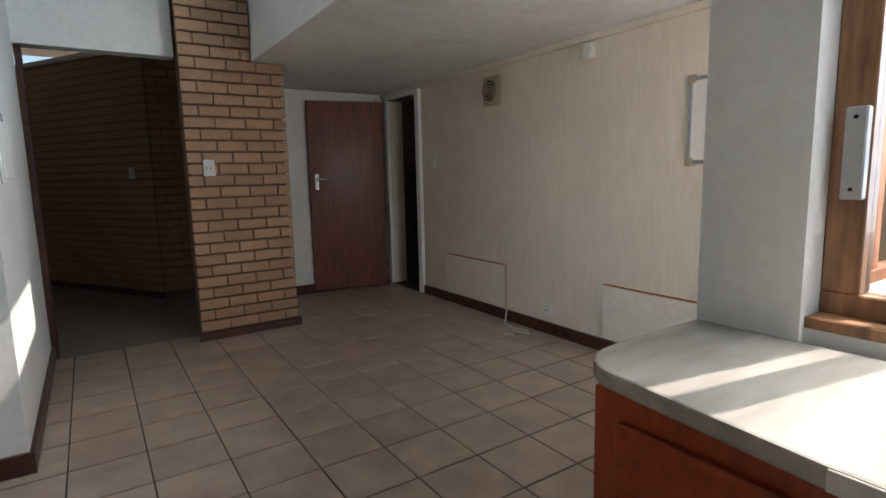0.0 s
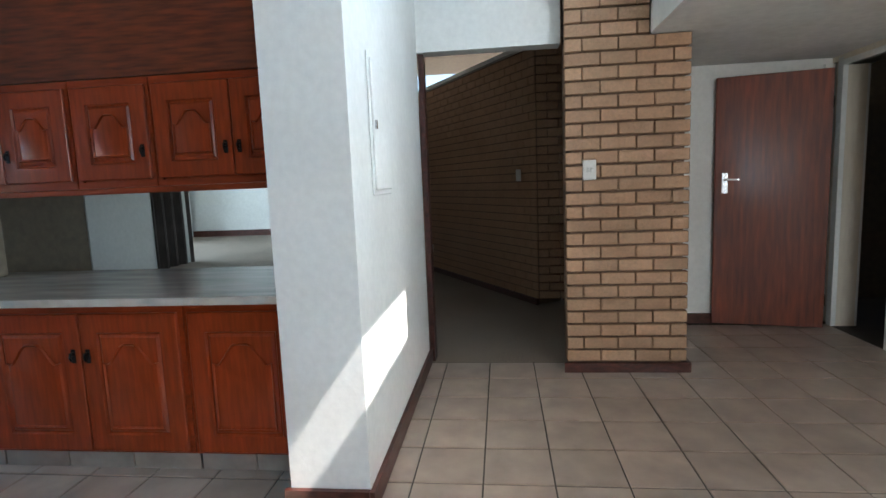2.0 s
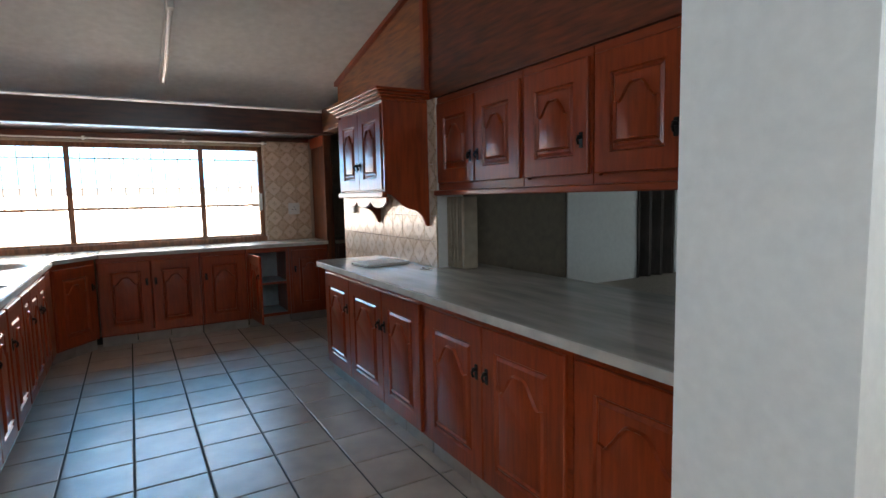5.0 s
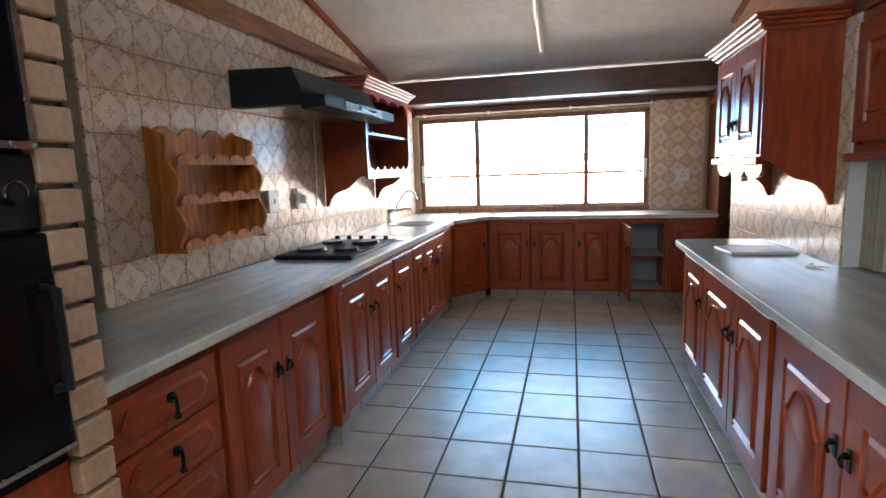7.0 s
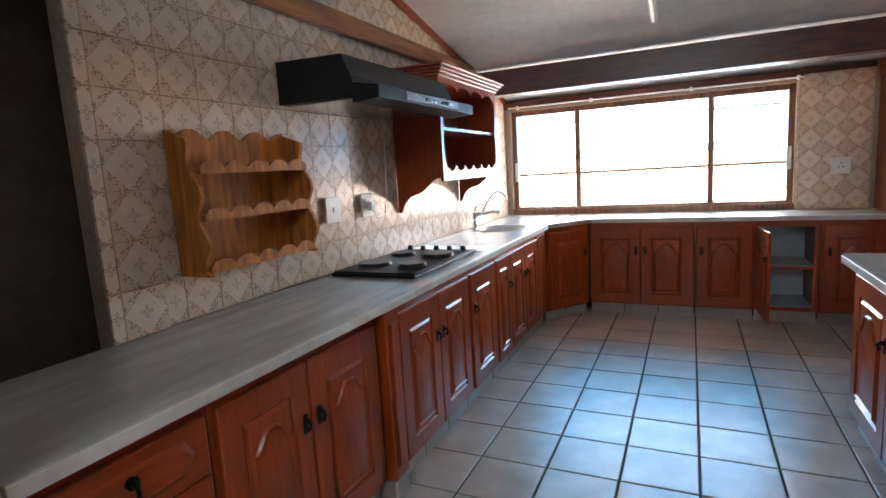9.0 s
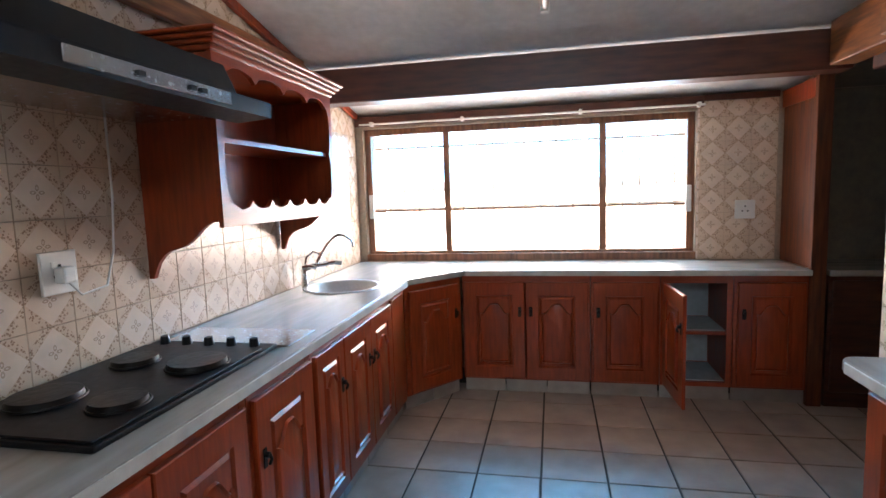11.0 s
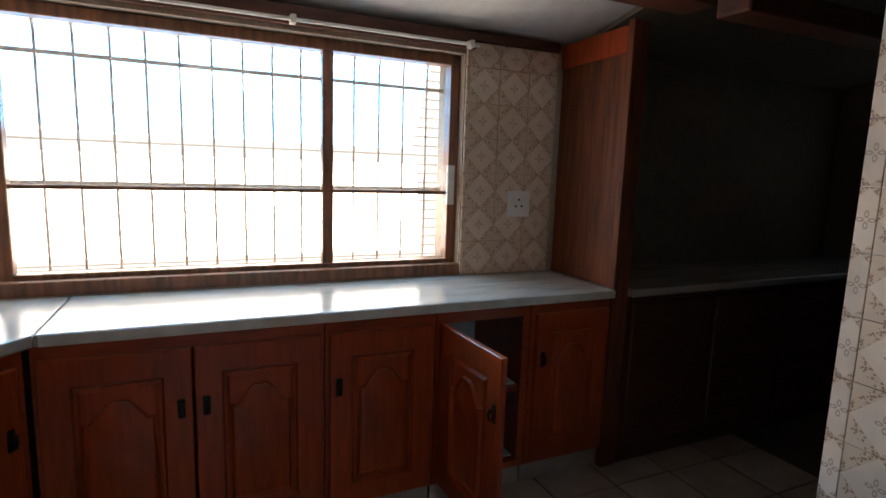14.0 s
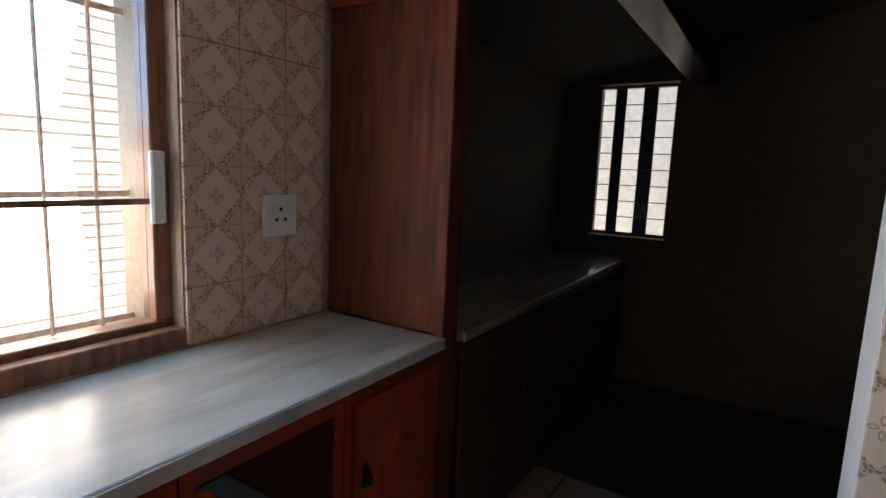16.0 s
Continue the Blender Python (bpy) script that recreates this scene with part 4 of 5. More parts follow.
bm = boxes((0.755, 0.805, 0.041, 0.049, 1.18, 1.36), bevel=0.003)
part("handle_plate", bm, CHROME, d)
part("door_handle", tube(bmesh.new(), [(0.78, 0.045, 1.30), (0.78, 0.085, 1.30), (0.755, 0.09, 1.30), (0.675, 0.088, 1.297)], 0.010), CHROME, d, smooth=True)
for hz in (0.25, 1.9):
    part("hinge", cyl(bmesh.new(), (-0.004, 0.02, hz), 0.008, 0.1, "z", 10), STEEL, d)
structure("trim_door_frame", boxes((2.992, 3.058, 5.93, 5.96, 0, 2.24)), WHITE, "white painted door frame", "door frame")
structure("trim_doorway", boxes((3.06, 3.27, 5.075, 5.148, 0, 2.27), (3.06, 3.27, 5.802, 5.87, 0, 2.27), (3.06, 3.27, 5.148, 5.802, 2.20, 2.244)), WHITE, "white painted doorway frame", "door frame")
structure("trim_hall_jamb", boxes((-0.338, -0.30, 4.925, 5.05, 0, 2.305)), SKIRT, "dark timber jamb of the hall opening", "door frame")


# ---- small fixtures ----
def switch(m, w, h, label, rockers=1, name="light_switch"):
    """Plate facing local +y."""
    s = thing(name, m, label, "switch" if name == "light_switch" else "socket", "switches and sockets")
    part("plate", box(bmesh.new(), -w / 2, w / 2, 0, 0.012, -h / 2, h / 2, 0.004, 2), PLASTIC, s)
    if name == "light_switch":
        for k in range(rockers):
            x = (k - (rockers - 1) / 2) * 0.03
            part("rocker", box(bmesh.new(), x - 0.008, x + 0.008, 0.0121, 0.018, -0.014, 0.014, 0.002), PLASTIC, s)
    else:
        for x, z in ((0, 0.022), (-0.018, -0.012), (0.018, -0.012)):
            part("pin_hole", cyl(bmesh.new(), (x, 0.0125, z), 0.006, 0.002, "y", 10), BLACK, s)
        part("rocker", box(bmesh.new(), 0.022, 0.034, 0.0121, 0.017, 0.015, 0.038, 0.002), PLASTIC, s)
    return s


switch(at(0.84, 4.687, 1.42, 0, 0, 180), 0.09, 0.135, "white light switch on the brick pillar", 2)
switch(at(3.098, 4.86, 1.47, 0, 0, 90), 0.09, 0.12, "white light switch on the cream wall")
switch(at(3.098, 3.14, 0.20, 0, 0, 90), 0.10, 0.10, "cream wall socket above the skirting", name="wall_socket")
switch(at(-6.422, 3.69, 1.27, 0, 0, -90), 0.135, 0.135, "white double socket on patterned tiles", name="wall_socket")
switch(at(-3.24, 0.735, 1.25), 0.13, 0.14, "white stove isolator switch on patterned tiles")
switch(at(-3.59, 0.735, 1.25), 0.13, 0.14, "white socket on patterned tiles with a plug", name="wall_socket")
pg = thing("plug_and_cord", at(-3.59, 0.747, 1.25), "white plug with a thin cord to the cooker hood", "plug")
part("plug", box(bmesh.new(), -0.025, 0.025, 0.001, 0.04, -0.035, 0.02, 0.008, 2), PLASTIC, pg)
part("cord", tube(bmesh.new(), [(0, 0.03, -0.03), (-0.04, 0.035, -0.08), (-0.16, 0.02, -0.07), (-0.22, 0.004, 0.05), (-0.24, 0.002, 0.25), (-0.24, 0.002, 0.53)], 0.004, 6), PLASTIC, pg, smooth=True)
switch(at(-4.58, 3.738, 1.53, 0, 0, 180), 0.10, 0.16, "white isolator switch on patterned tiles")
switch(at(-4.58, 3.738, 1.33, 0, 0, 180), 0.14, 0.16, "white wall socket on patterned tiles", name="wall_socket")
db = thing("distribution_board", at(-0.338, 3.52, 1.65, 0, 0, -90), "white flush distribution board cover", "panel")
part("frame", box(bmesh.new(), -0.19, 0.19, 0, 0.008, -0.32, 0.32, 0.003), WHITE, db)
part("lid", box(bmesh.new(), -0.165, 0.165, 0.0082, 0.02, -0.295, 0.295, 0.004), WHITE, db)
part("catch", box(bmesh.new(), 0.14, 0.158, 0.0201, 0.03, -0.02, 0.02, 0.002), STEEL, db)
ventf = thing("extractor_fan", at(3.098, 3.83, 2.05, 0, 0, 90), "round beige wall extractor fan", "fan")
part("surround", box(bmesh.new(), -0.11, 0.11, 0, 0.035, -0.125, 0.125, 0.015, 3), FAN, ventf)
bm = bmesh.new()
for r in (0.095, 0.07, 0.045, 0.02):
    tube(bm, [(r * math.cos(i * math.pi / 12), 0.045, r * math.sin(i * math.pi / 12)) for i in range(25)], 0.006, 6)
part("grille", bm, FAN, ventf)
part("dark_throat", cyl(bmesh.new(), (0, 0.037, 0), 0.092, 0.004, "y", 24), BLACK, ventf)
single("alarm_sensor", box(bmesh.new(), -0.04, 0.04, 0, 0.06, -0.06, 0.05, 0.012, 2), PLASTIC, "small white alarm sensor under the cornice", "sensor", at(3.098, 2.71, 2.18, 0, 0, 90))
wb = thing("whiteboard", at(3.098, 1.55, 1.615, 0, 0, 90), "small white board in an aluminium frame", "whiteboard")
part("sheet", boxes((-0.37, 0.37, 0.003, 0.012, -0.24, 0.24)), PLASTIC, wb)
part("frame", boxes((-0.385, 0.385, 0, 0.02, 0.235, 0.255), (-0.385, 0.385, 0, 0.02, -0.255, -0.235), (-0.385, -0.368, 0, 0.02, -0.235, 0.235), (0.368, 0.385, 0, 0.02, -0.235, 0.235)), STEEL, wb)
for sx in (-0.376, 0.376):
    for sz in (-0.245, 0.245):
        part("corner_cap", box(bmesh.new(), sx - 0.025, sx + 0.025, 0, 0.024, sz - 0.025, sz + 0.025, 0.005), FAN, wb)
for y0, y1 in ((3.66, 4.61), (1.60, 2.55)):
    ap = thing("access_panel", at(3.098, (y0 + y1) / 2, 0.10, 0, 0, 90), "cream painted panel with a brown edge above the skirting", "panel", "low wall panels")
    hw = (y1 - y0) / 2
    part("sheet", boxes((-hw, hw, 0, 0.022, 0.0, 0.40), bevel=0.003), PANEL, ap)
    part("top_edge", boxes((-hw, hw, 0.0, 0.024, 0.401, 0.409), bevel=0.001), PINE, ap, "bare brown timber edge")
    part("side_edge", boxes((-hw - 0.008, -hw - 0.001, 0.0, 0.024, 0.0, 0.409), bevel=0.001), BEIGE, ap)
cable = [(3.08, 3.64, 0.10), (3.05, 3.62, 0.03), (2.98, 3.55, 0.008), (2.93, 3.38, 0.008), (2.98, 3.28, 0.008), (2.92, 3.16, 0.008), (2.88, 3.34, 0.008), (2.80, 3.22, 0.008), (2.76, 3.30, 0.008)]
single("loose_cable", tube(bmesh.new(), cable, 0.006, 6), PLASTIC, "loose white cable curled on the floor tiles", "cable", smooth=True)
tl = thing("fluorescent_lamp", at(-4.4, 2.29, roofline(-4.4) - 0.003, 0, -math.degrees(math.atan(0.208)), 0), "unlit fluorescent tube on the sloping ceiling", "lamp")
part("batten", box(bmesh.new(), -0.62, 0.62, -0.025, 0.025, -0.04, 0, 0.004), PLASTIC, tl)
part("tube", cyl(bmesh.new(), (0, 0, -0.062), 0.018, 1.16, "x", 16), TUBE, tl, smooth=True)
for s in (-1, 1):
    part("end_cap", box(bmesh.new(), s * 0.6 - 0.02, s * 0.6 + 0.02, -0.022, 0.022, -0.085, -0.04, 0.005), PLASTIC, tl)

# oven tower
ov = thing("built_in_oven", at(-0.83, 1.37, 0), "black built-in double oven with chrome knobs", "oven")
part("body", boxes((-0.362, 0.362, -0.5, 0.0, 0.76, 2.15)), BLACK, ov)
part("oven_door", box(bmesh.new(), -0.358, 0.358, 0.001, 0.04, 0.80, 1.30, 0.006, 2), OVENGLASS, ov)
part("control_panel", box(bmesh.new(), -0.358, 0.358, 0.001, 0.03, 1.31, 1.47, 0.004), BLACK, ov)
part("upper_door", box(bmesh.new(), -0.358, 0.358, 0.001, 0.04, 1.50, 2.13, 0.006, 2), OVENGLASS, ov)
part("trim", boxes((-0.36, 0.36, 0.03, 0.046, 1.482, 1.497)), STEEL, ov)
part("edge_trim", boxes((-0.357, -0.345, 0.0405, 0.045, 1.50, 2.13)), STEEL, ov)
part("lower_trim", boxes((-0.355, 0.355, 0.0405, 0.046, 0.80, 0.812)), STEEL, ov)
for x in (-0.29, -0.12, 0.05, 0.22):
    k = part("knob", cyl(bmesh.new(), (x, 0.045, 1.39), 0.024, 0.03, "y", 20, 0.02), BLACK, ov, smooth=True)
    part("trim_ring", tube(bmesh.new(), [(x + 0.024 * math.cos(i * math.pi / 10), 0.056, 1.39 + 0.024 * math.sin(i * math.pi / 10)) for i in range(-1, 12)], 0.0035, 6), CHROME, k, "chrome trim ring")
part("door_handle", tube(bmesh.new(), [(-0.33, 0.04, 1.18), (-0.33, 0.075, 1.18), (-0.33, 0.075, 0.95), (-0.33, 0.04, 0.95)], 0.012), BLACK, ov, smooth=True)
part("plinth", boxes((-0.362, 0.362, -0.45, 0.005, 0.0, 0.757)), WOOD, ov)

# cooker hood
hd_ = thing("cooker_hood", at(-3.475, 0.725, 1.785), "black slanted cooker hood with a steel control strip", "cooker hood")
part("canopy", prism(bmesh.new(), [(0, 0.0), (0.38, 0.0), (0.43, 0.03), (0.42, 0.09), (0.375, 0.19), (0, 0.20)], "x", -0.565, 0.565, 0.004), BLACK, hd_)
part("visor", prism(bmesh.new(), [(0.42, -0.03), (0.56, -0.02), (0.56, 0.035), (0.42, 0.06)], "x", -0.565, 0.565, 0.003), BLACK, hd_)
part("control_strip", boxes((-0.30, 0.32, 0.561, 0.568, -0.01, 0.03), bevel=0.002), STEEL, hd_)
for x in (-0.15, -0.1, 0.1):
    part("slider", boxes((x - 0.012, x + 0.012, 0.5685, 0.576, 0.002, 0.016)), BLACK, hd_)
part("filter", boxes((-0.53, 0.53, 0.03, 0.40, -0.012, -0.002)), STEEL, hd_)

# pine spice rack
rk = thing("spice_rack", at(-2.58, 0.728, 1.08), "pine spice rack with scalloped shelf rails", "rack")
part("back", prism(bmesh.new(), [(-0.31, 0), (0.31, 0)] + [(0.31 - 0.62 * i / 24, 0.52 + 0.05 * abs(math.sin(i / 24 * math.pi * 3.5))) for i in range(25)], "y", 0.0, 0.015), PINE, rk)
for s in (-1, 1):
    prof = [(0.0, 0.0), (0.16, 0.0)] + [(0.15 - 0.02 * math.cos(i / 16 * math.pi * 5) - 0.06 * (i / 16) ** 3, 0.02 + 0.50 * i / 16) for i in range(17)] + [(0.0, 0.56)]
    part("side", prism(bmesh.new(), prof, "x", s * 0.31, s * 0.33), PINE, rk)
for z in (0.02, 0.22, 0.40):
    part("shelf", boxes((-0.308, 0.308, 0.016, 0.13, z, z + 0.015)), PINE, rk)
    part("scalloped_rail", prism(bmesh.new(), scallop(-0.308, 0.308, z - 0.01, z + 0.04, 5), "y", 0.131, 0.143), PINE, rk)

# hob
hob = thing("electric_hob", at(-3.55, 1.035, 0.9), "black four-plate electric hob with knobs along one side", "hob")
part("tray", box(bmesh.new(), -0.42, 0.42, -0.26, 0.25, 0.0, 0.018, 0.006, 2), BLACK, hob)
part("glass_top", box(bmesh.new(), -0.33, 0.41, -0.25, 0.24, 0.0185, 0.026, 0.003), BLACK, hob)
for x, y, r in ((0.2, -0.12, 0.095), (-0.13, -0.12, 0.075), (0.2, 0.12, 0.075), (-0.13, 0.12, 0.095)):
    pl = part("plate", cyl(bmesh.new(), (x, y, 0.036), r, 0.018, "z", 36, r * 0.96), BLACKIRON, hob, smooth=True)
    part("rim", tube(bmesh.new(), [(x + r * 1.04 * math.cos(i * math.pi / 18), y + r * 1.04 * math.sin(i * math.pi / 18), 0.028) for i in range(37)], 0.0035, 6), BLACKIRON, pl)
for k in range(5):
    part("knob", cyl(bmesh.new(), (-0.375, -0.2 + k * 0.095, 0.034), 0.019, 0.03, "z", 18, 0.015), BLACK, hob, smooth=True)
single("cover_plate", boxes((-0.12, 0.12, -0.26, 0.29, 0, 0.006), bevel=0.002), STEEL, "brushed steel cover plate beside the hob", "plate", at(-4.10, 1.035, 0.9))

# sink and taps
sk = thing("sink", at(SINK[0], SINK[1], 0.9), "round stainless steel sink bowl set in the worktop", "sink")
bm = bmesh.new()
prof = [(0.245, 0.0), (0.24, 0.008), (0.215, 0.006), (0.205, -0.01), (0.19, -0.10), (0.15, -0.135), (0.03, -0.14), (0.0, -0.14)]
rings = [[bm.verts.new((max(r, 0.001) * math.cos(2 * math.pi * k / 40), max(r, 0.001) * math.sin(2 * math.pi * k / 40), z)) for k in range(40)] for r, z in prof]
for a, b in zip(rings, rings[1:]):
    for k in range(40):
        bm.faces.new((a[k], a[(k + 1) % 40], b[(k + 1) % 40], b[k]))
part("bowl", bm, SINKSTEEL, sk, smooth=True)
part("drain", cyl(bmesh.new(), (0, 0, -0.137), 0.035, 0.006, "z", 20), CHROME, sk)
tp = thing("mixer_tap", at(-5.22, 0.79, 0.9), "chrome mixer tap with a swan neck", "tap")
part("base", cyl(bmesh.new(), (0, 0, 0.035), 0.022, 0.07, "z", 18, 0.016), CHROME, tp, smooth=True)
part("body", tube(bmesh.new(), [(0, 0, 0.05), (0.0, 0.0, 0.11), (-0.05, 0.03, 0.13), (-0.16, 0.08, 0.13)], 0.018, 12), CHROME, tp, smooth=True)
part("spout", tube(bmesh.new(), [(-0.08, 0.05, 0.13)] + [(-0.08 - 0.24 * t, 0.05 + 0.15 * t, 0.15 + 0.16 * math.sin(t * 2.4)) for t in [i / 12 for i in range(13)]] + [(-0.326, 0.205, 0.22)], 0.010, 10), CHROME, tp, smooth=True)
part("small_spout", tube(bmesh.new(), [(0.0, 0.0, 0.11), (-0.02, 0.01, 0.19), (-0.07, 0.035, 0.22), (-0.11, 0.055, 0.20), (-0.12, 0.06, 0.16)], 0.007, 8), CHROME, tp, smooth=True)
for x, y in ((-0.17, 0.12), (0.02, 0.03)):
    part("tap_head", tube(bmesh.new(), [(x + 0.0, y - 0.03, 0.13), (x - 0.01, y + 0.01, 0.135), (x - 0.03, y + 0.05, 0.125)], 0.014, 8), CHROME, tp, smooth=True)

# things on the serving counter
single("tray", box(bmesh.new(), -0.13, 0.13, -0.17, 0.17, 0, 0.018, 0.007, 2), PLASTIC, "flat white plastic tray on the serving counter", "tray", at(-3.5, 3.53, 0.9, 0, 0, 6))
ky = thing("keys", at(-3.02, 3.62, 0.9), "small bunch of metal keys on the counter", "keys")
part("ring", tube(bmesh.new(), [(0.02 * math.cos(i * math.pi / 8), 0.02 * math.sin(i * math.pi / 8), 0.004) for i in range(17)], 0.002, 6), STEEL, ky)
for a in (20, 75, 150):
    part("key", boxes((0.018, 0.075, -0.005, 0.005, 0.0, 0.003), (0.03, 0.05, -0.011, 0.011, 0.0, 0.003)), STEEL, ky, m=at(0, 0, 0.001 * a / 20, 0, 0, a))
fd = thing("folding_hatch_door", at(-2.97, 3.90, 0.9), "folded beige vinyl concertina hatch door", "folding door")
for k in range(7):
    part("slat", boxes((-0.006, 0.006, -0.075, 0.06, 0.004, 0.476), bevel=0.002), BEIGE, fd, m=at(-0.055 + k * 0.02, 0, 0, 0, 0, 9 if k % 2 else -9))
part("lead_post", boxes((0.085, 0.115, -0.06, 0.05, 0.004, 0.476), bevel=0.006), BEIGE, fd)
single("hatch_rail", boxes((-3.04, -0.70, 4.02, 4.08, 1.386, 1.41)), SKIRT, "dark timber track over the serving hatch", "rail")
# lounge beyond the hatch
# the dim stretch of this wall has its dimness in the brown colour
structure("lounge_partition", boxes((-3.39, -3.25, 3.97, 5.1, 0.6, 3.4)), DULL, "partition coloured grey-brown for its dimness", "wall")
structure("lounge_white_panel", boxes((-3.38, -3.24, 5.103, 5.95, 0.6, 3.4)), WHITE, "white painted wall panel beside the lounge opening", "wall")
sd = thing("folding_door", at(-3.3, 6.22, 0.6), "folded grey-brown concertina door at the lounge opening", "folding door")
for k in range(8):
    part("slat", boxes((-0.09, 0.09, -0.006, 0.006, 0, 2.4), bevel=0.002), VINYL, sd, m=at(0, -0.24 + k * 0.08, 0, 0, 0, 20 if k % 2 else -20))
cu = thing("curtain", at(-5.08, 9.62, 0.62, 0, 0, -90), "white curtain with a patterned brown band", "curtain")
bm = bmesh.new()
fold = [(0.03 * math.sin(i * 1.1), i * 0.05) for i in range(30)]
for z0, z1, mt, nm in ((0.0, 0.75, CURTAIN, "lower_cloth"), (0.75, 1.0, BAND, "band"), (1.0, 2.3, CURTAIN, "upper_cloth")):
    bm = bmesh.new()
    prism(bm, [(x, y) for y, x in fold] + [(x, y + 0.012) for y, x in reversed(fold)], "z", z0, z1)
    part(nm, bm, mt, cu)

# ---- yard ----
yw = structure("yard_wall", boxes((-10.2, -10.0, -14, 16, -0.2, 2.9), (-10.26, -9.94, -14, 16, 2.9, 2.97), (-9.99, -5.4, 14.0, 14.2, -0.2, 3.6)), YARDWALL, "sunlit pale brick boundary wall with dark joints", "wall")
bm = bmesh.new()
for k in range(28):
    box(bm, -9.999, -9.996, -14, 16, -0.12 + k * 0.108, -0.106 + k * 0.108)
ob = part("mortar_joints", bm, JOINT, yw)
ob["kind"] = "stuff"
hs = thing("house", at(7.0, -1.0, -0.2), "neighbouring face-brick house with a sheet roof", "house")
part("wall", boxes((0, 4, -6, 1.2, 0, 1.9)), BRICK, hs)
part("roof", prism(bmesh.new(), [(-0.3, 1.9), (4.3, 1.9), (2.0, 2.6)], "y", -6.3, 1.5), ROOF, hs)


def tree(x, y, h, r, seed):
    rng = random.Random(seed)
    t = thing("tree", at(x, y, -0.2), "leafy green tree beyond the boundary wall", "tree", "yard trees")
    bm = bmesh.new()
    tube(bm, [(0, 0, 0), (0.05, 0.03, h * 0.3), (0.0, 0.08, h * 0.6)], 0.12, 8)
    for k in range(5):
        a = k * 1.26
        tube(bm, [(0.0, 0.05, h * 0.45), (0.5 * r * math.cos(a), 0.5 * r * math.sin(a), h * 0.65), (0.85 * r * math.cos(a), 0.85 * r * math.sin(a), h * 0.8)], 0.045, 6)
    part("trunk", bm, BARK, t)
    verts, faces = [], []
    for k in range(1500):
        v = Vector((rng.gauss(0, 1), rng.gauss(0, 1), rng.gauss(0, 0.8)))
        v = v.normalized() * r * rng.uniform(0.45, 1.0) * (0.8 + 0.3 * noise.noise(v * 1.5))
        c = Vector((0, 0, h * 0.72)) + v
        a = Vector((rng.gauss(0, 1), rng.gauss(0, 1), rng.gauss(0, 1))).normalized()
        b = a.orthogonal().normalized()
        s = rng.uniform(0.07, 0.13)
        n0 = len(verts)
        verts += [U * (c + a * s), U * (c + b * s * 0.5), U * (c - a * s), U * (c - b * s * 0.5)]
        faces.append((n0, n0 + 1, n0 + 2, n0 + 3))
    me = bpy.data.meshes.new("crown")
    me.from_pydata([tuple(v) for v in verts], [], faces)
    me.materials.append(LEAF)
    ob = new("crown", me)
    ob.parent = t
    return t


for i, (x, y, h, r) in enumerate(((-15, -3.0, 3.6, 1.4), (-15.5, 0.5, 3.9, 1.6), (-14.8, 2.9, 3.4, 1.3), (-17, 13.5, 4.2, 1.7))):
    tree(x, y, h, r, 10 + i)

# ---- pieces of walls and floors ----
rng = random.Random(5)


def piece(name, me, parent, m):
    ob = new(name, me)
    ob.parent = parent
    ob.matrix_basis = m
    return ob


def tile_mesh(name, w, h, t, material, bevel=0.003):
    """Flat tile in local xz, face towards +y, with a UV square on its face."""
    bm = bmesh.new()
    o = [(-w / 2, -h / 2), (w / 2, -h / 2), (w / 2, h / 2), (-w / 2, h / 2)]
    i = scaled(o, 0, 0, 1 - 2 * bevel / w, 1 - 2 * bevel / h)
    ring(bm, o, 0, o, t - bevel * 0.6)
    ring(bm, o, t - bevel * 0.6, i, t)
    bm.faces.new([bm.verts.new((p[0], t, p[1])) for p in i])
    bmesh.ops.remove_doubles(bm, verts=bm.verts, dist=1e-6)
    uv = bm.loops.layers.uv.new("UVMap")
    for f in bm.faces:
        for l in f.loops:
            l[uv].uv = (l.vert.co.x / TW + 0.5, l.vert.co.z / TW + 0.5)
    return to_mesh(name, bm, material)


TW = 0.1735
WT = tile_mesh("tile", TW - 0.002, TW - 0.002, 0.010, WTILE, 0.0015)


def tile_wall(parent, x0, x1, z0, ztop, m):
    """Tiles on a wall in local xz, whole ones only, cut tiles at the edges trimmed to size."""
    nx = math.ceil((x1 - x0) / TW - 0.05)
    for i in range(nx):
        a, b = x0 + i * TW, min(x0 + (i + 1) * TW, x1)
        k = 0
        while True:
            c = z0 + k * TW
            top = ztop((a + b) / 2)
            if c > top - 0.02:
                break
            d = min(c + TW, top)
            if b - a > TW - 0.01 and d - c > TW - 0.01:
                me = WT
            else:
                me = tile_mesh("tile", b - a - 0.002, d - c - 0.002, 0.010, WTILE, 0.0015)
            piece("tile", me, parent, m @ at((a + b) / 2, 0, (c + d) / 2))
            k += 1


objs = bpy.data.objects
tile_wall(objs["wall_south"], -6.43, -2.165, 0.902, lambda x: min(roofline(x) - 0.05, 2.7), at(0, 0.709, 0))
structure("wall_south_pier", slope_wall(-2.16, -1.94, 0.665, 0.738), WGROUT, "tiled pier at the end of the cooking counter", "wall")
tile_wall(objs["wall_south_pier"], -2.16, -1.94, 0.902, lambda x: 2.7, at(0, 0.7385, 0))
tile_wall(objs["wall_north"], 3.055, 4.84, 0.902 - 4 * TW, lambda x: 2.02, at(0, 3.7615, 0, 0, 0, 180))
tile_wall(objs["wall_west"], -3.90, -3.365, 0.902, lambda x: 2.06, at(-6.439, 0, 0, 0, 0, -90))

# floor tiles, 0.33 pitch
P, PX = 0.33, 0.327
TW = 0.33
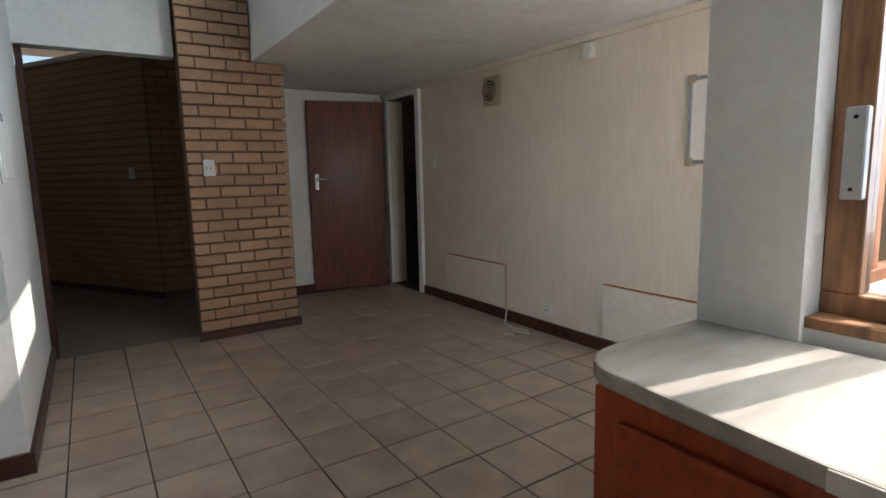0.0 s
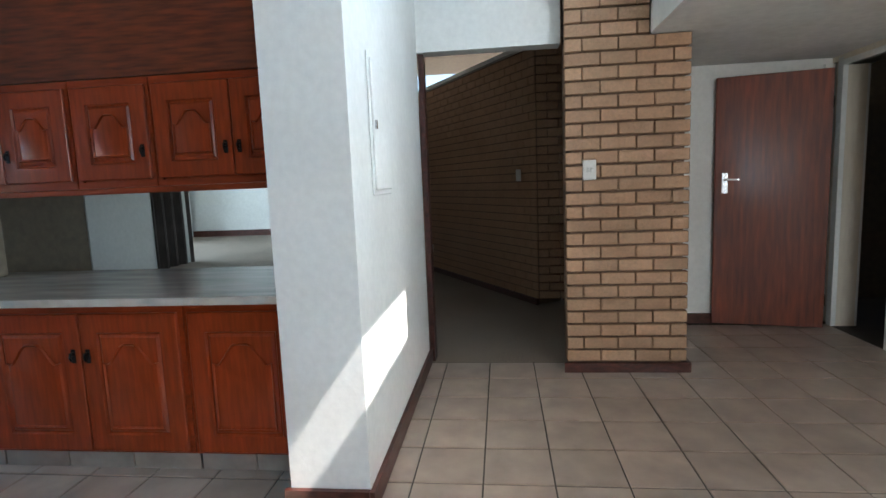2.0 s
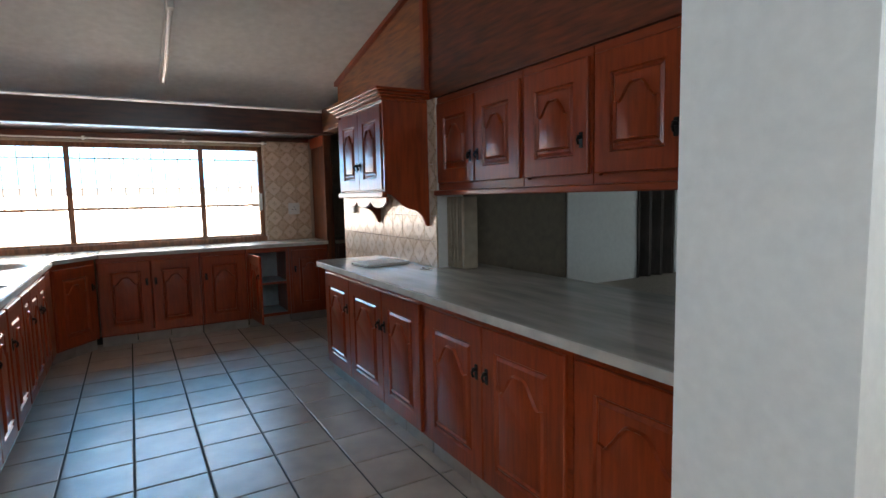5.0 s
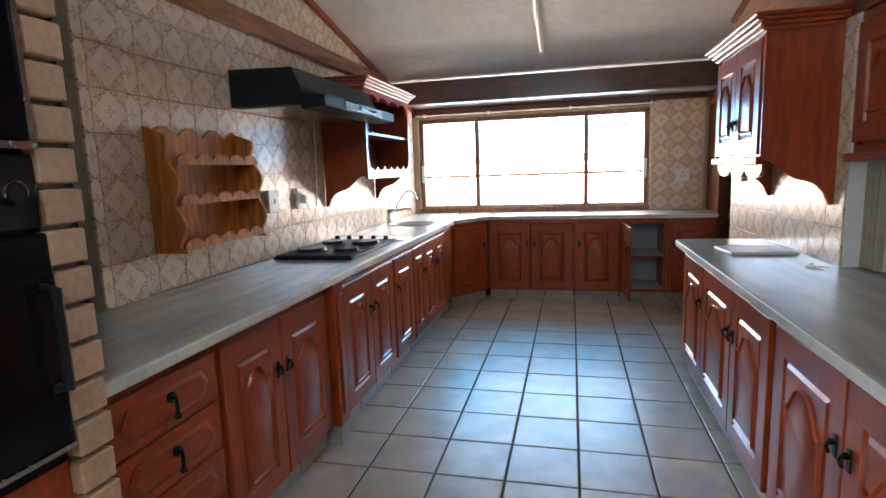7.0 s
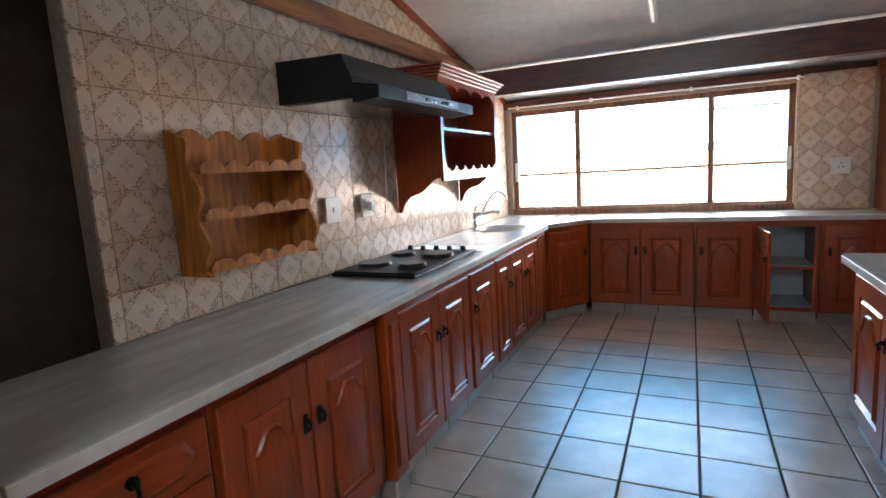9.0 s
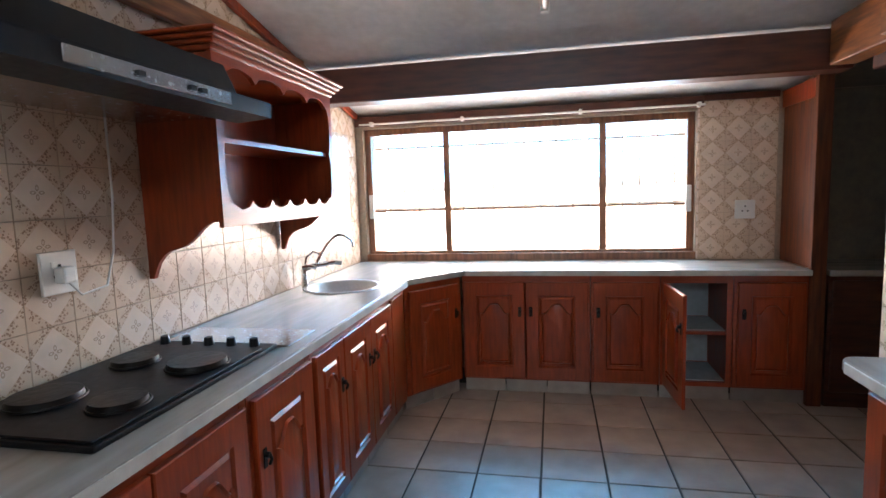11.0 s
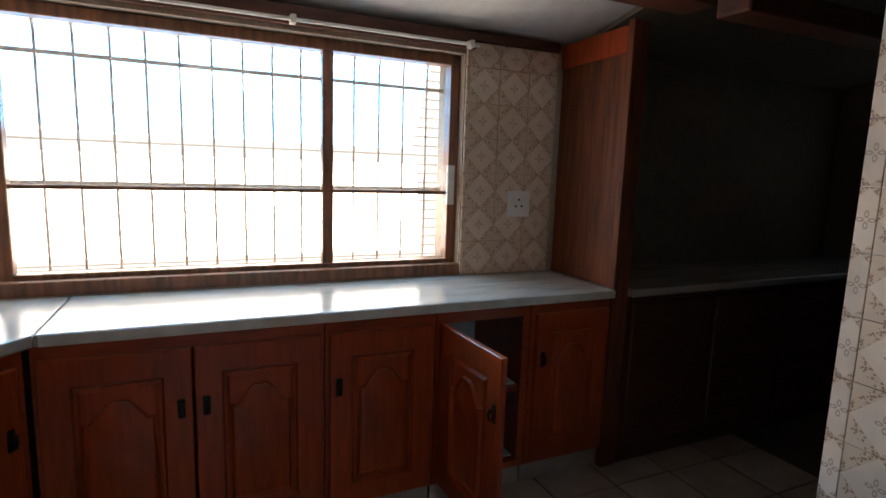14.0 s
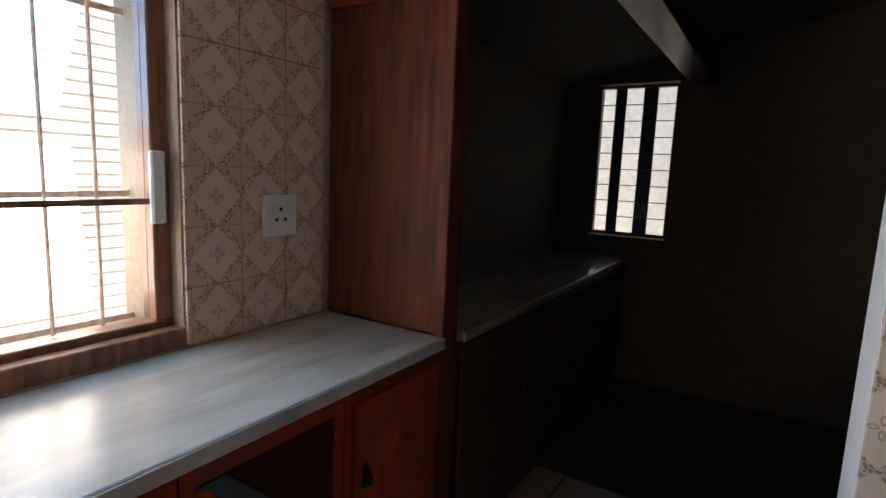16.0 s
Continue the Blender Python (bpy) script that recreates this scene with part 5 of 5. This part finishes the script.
FT = tile_mesh("floor_tile", P - 0.0118, P - 0.0118, 0.010, FLOORTILE, 0.003)
near, rest = [], []
for i in range(-21, 10):
    for j in range(-17, 9):
        cx, cy = 0.125 + (i + 0.5) * PX, 3.235 + (j + 0.5) * P
        if cy > 4.9 and (cx < 1.45 or cx > 3.1):
            continue
        if cx < -0.75 and cy > 3.5 and not (cx < -4.7):
            continue
        if cx < -6.1 or cx > 3.1 or (cx < -2.7 and cy < 1.2) or cy < -2.2 or cy > 6.0:
            continue
        (near if (1.2 < cy < 4.9 and cx < 2.5) else rest).append((cx, cy))
near.sort(key=lambda c: abs(c[1] - 2.6) + 0.1 * abs(c[0] + 1))
rest += near[295:]
flo = objs["floor"]
for cx, cy in near[:295]:
    piece("tile", FT, flo, at(cx, cy, -0.0096 + rng.uniform(-0.0006, 0.0006), 90, 0, rng.choice((0, 90, 180, 270))))
bm = bmesh.new()
for cx, cy in rest:
    g = P / 2 - 0.0059
    box(bm, cx - g, cx + g, cy - g, cy + g, -0.0096, 0.0004)
ob = part("tiles", bm, FLOORTILE, flo)
ob["kind"] = "stuff"

# bricks
BW, BH, BD = 0.235, 0.0925, 0.11


def brick_mesh(w, d, h=BH - 0.014):
    bm = bmesh.new()
    box(bm, -w / 2, w / 2, 0, d, 0, h, 0.004)
    return to_mesh("brick", bm, BRICK)


BRICKS = {}


def brick(parent, x, y, z, w, d, rz=0):
    key = (round(w, 3), round(d, 3))
    if key not in BRICKS:
        BRICKS[key] = brick_mesh(*key)
    piece("brick", BRICKS[key], parent, at(x + 0, y, z, 0, 0, rz + rng.uniform(-0.4, 0.4)))


def courses(parent, a, b, height, d, shift=0.0):
    """Stretcher bond from point a to b, bricks to the left of that way; yields into separate bricks."""
    a, b = Vector((*a, 0)), Vector((*b, 0))
    n = (b - a).length
    way = (b - a) / n
    rz = math.degrees(math.atan2(way.y, way.x))
    for k in range(int(height / BH)):
        s = -(BW * 0.5 if k % 2 else 0) - shift
        while s < n - 0.02:
            e = min(s + BW, n)
            q = max(s, 0)
            if e - q > 0.04:
                c = a + way * ((q + e) / 2)
                brick(parent, c.x, c.y, 0.075 + k * BH, e - q - 0.007, d, rz)
            s += BW


structure("brick_pillar", boxes((0.71, 1.24, 4.73, 5.09, 0, 3.55), (1.24, 1.47, 4.73, 5.09, 0, 2.285)), MORTAR, "yellow-brown face brick pillar with raked joints", "pillar")
pil = objs["brick_pillar"]
courses(pil, (0.68, 4.695), (1.50, 4.695), 2.24, 0.06)
for k in range(24, 37):
    z = 0.075 + k * BH
    row = [(0.68, 0.795), (0.795, 1.03), (1.03, 1.235)] if k % 2 else [(0.68, 0.915), (0.915, 1.15), (1.15, 1.235)]
    for p, q in row:
        brick(pil, (p + q) / 2, 4.695, z, q - p - 0.007, 0.06)
structure("brick_tower", boxes((-1.275, -1.197, 0.76, 1.38, 0, 2.6), (-0.47, -0.42, 0.76, 1.38, 0, 2.6), (-1.197, -0.47, 0.76, 1.38, 2.16, 2.6), (-1.197, -0.47, 0.76, 0.84, 0, 2.16)), MORTAR, "face brick oven tower", "pillar")
tow = objs["brick_tower"]
for k in range(27):
    z = 0.02 + k * BH
    g = 0.012 if k % 2 else 0.0
    brick(tow, -1.243 + g * 0.5, 1.30, z, 0.095, 0.11)
    brick(tow, -0.432 - g * 0.5, 1.30, z, 0.095, 0.11)
for k in range(27):
    z = 0.02 + k * BH
    for j in range(3):
        y0 = 0.77 + j * 0.18
        brick(tow, -0.43, y0, z, 0.09, 0.165)
    if k >= 24:
        for j in range(3):
            brick(tow, -1.14 + j * 0.25, 1.31, z, 0.235, 0.10)

# angled brick wall of the hall, joined
wallh = structure("hall_brick_wall", prism(bmesh.new(), [(H0.x, H0.y), (H1.x, H1.y), (H1.x + 0.2, H1.y + 0.2), (H0.x + 0.25, H0.y + 0.15)], "z", 0, 2.75), MORTAR, "dim angled face-brick wall", "wall")
bm = bmesh.new()
L_ = (H1 - H0).length
for k in range(29):
    s = -(BW / 2 if k % 2 else 0)
    while s < L_:
        q, e = max(s, 0), min(s + BW, L_)
        if e - q > 0.03:
            c0, c1 = H0 + hd * (q + 0.006), H0 + hd * (e - 0.006)
            o = Vector((hd.y, -hd.x, 0))
            if o.y > 0:
                o = -o
            f0, f1 = c0 + o * 0.012, c1 + o * 0.012
            prism(bm, [(c0.x, c0.y), (c1.x, c1.y), (f1.x, f1.y), (f0.x, f0.y)], "z", 0.06 + k * BH, 0.06 + (k + 1) * BH - 0.014)
        s += BW
for k in range(37):
    s = 0.63 - (BW / 2 if k % 2 else 0)
    while s < 1.3:
        q, e = max(s, 0.63), min(s + BW, 1.3)
        if e - q > 0.03:
            box(bm, q + 0.006, e - 0.006, 6.80, 6.95, 0.06 + k * BH, 0.06 + (k + 1) * BH - 0.014)
        s += BW
ob = part("bricks", bm, BRICK, wallh)
ob["kind"] = "stuff"
structure("trim_hall_sill", prism(bmesh.new(), [(H0.x - 0.06, H0.y + 0.0), (H1.x - 0.06, H1.y), (H1.x + 0.2, H1.y + 0.2), (H0.x + 0.2, H0.y + 0.15)], "z", 2.752, 2.80), WHITE, "white sill of the hall clerestory", "sill")
structure("baseboard_hall", prism(bmesh.new(), [(H0.x - 0.03, H0.y - 0.02), (H1.x - 0.03, H1.y - 0.02), (H1.x, H1.y), (H0.x, H0.y)], "z", -0.01, 0.06), SKIRT, "dark skirting under the brick wall", "baseboard")
switch(at(0.445, 7.06, 1.42, 0, 0, math.degrees(math.atan2(hd.y, hd.x))), 0.09, 0.13, "pale switch on the dim brick wall")
switch(at(-0.86, 9.20, 0.36, 0, 0, math.degrees(math.atan2(hd.y, hd.x))), 0.12, 0.12, "pale low socket on the dim brick wall", name="wall_socket")
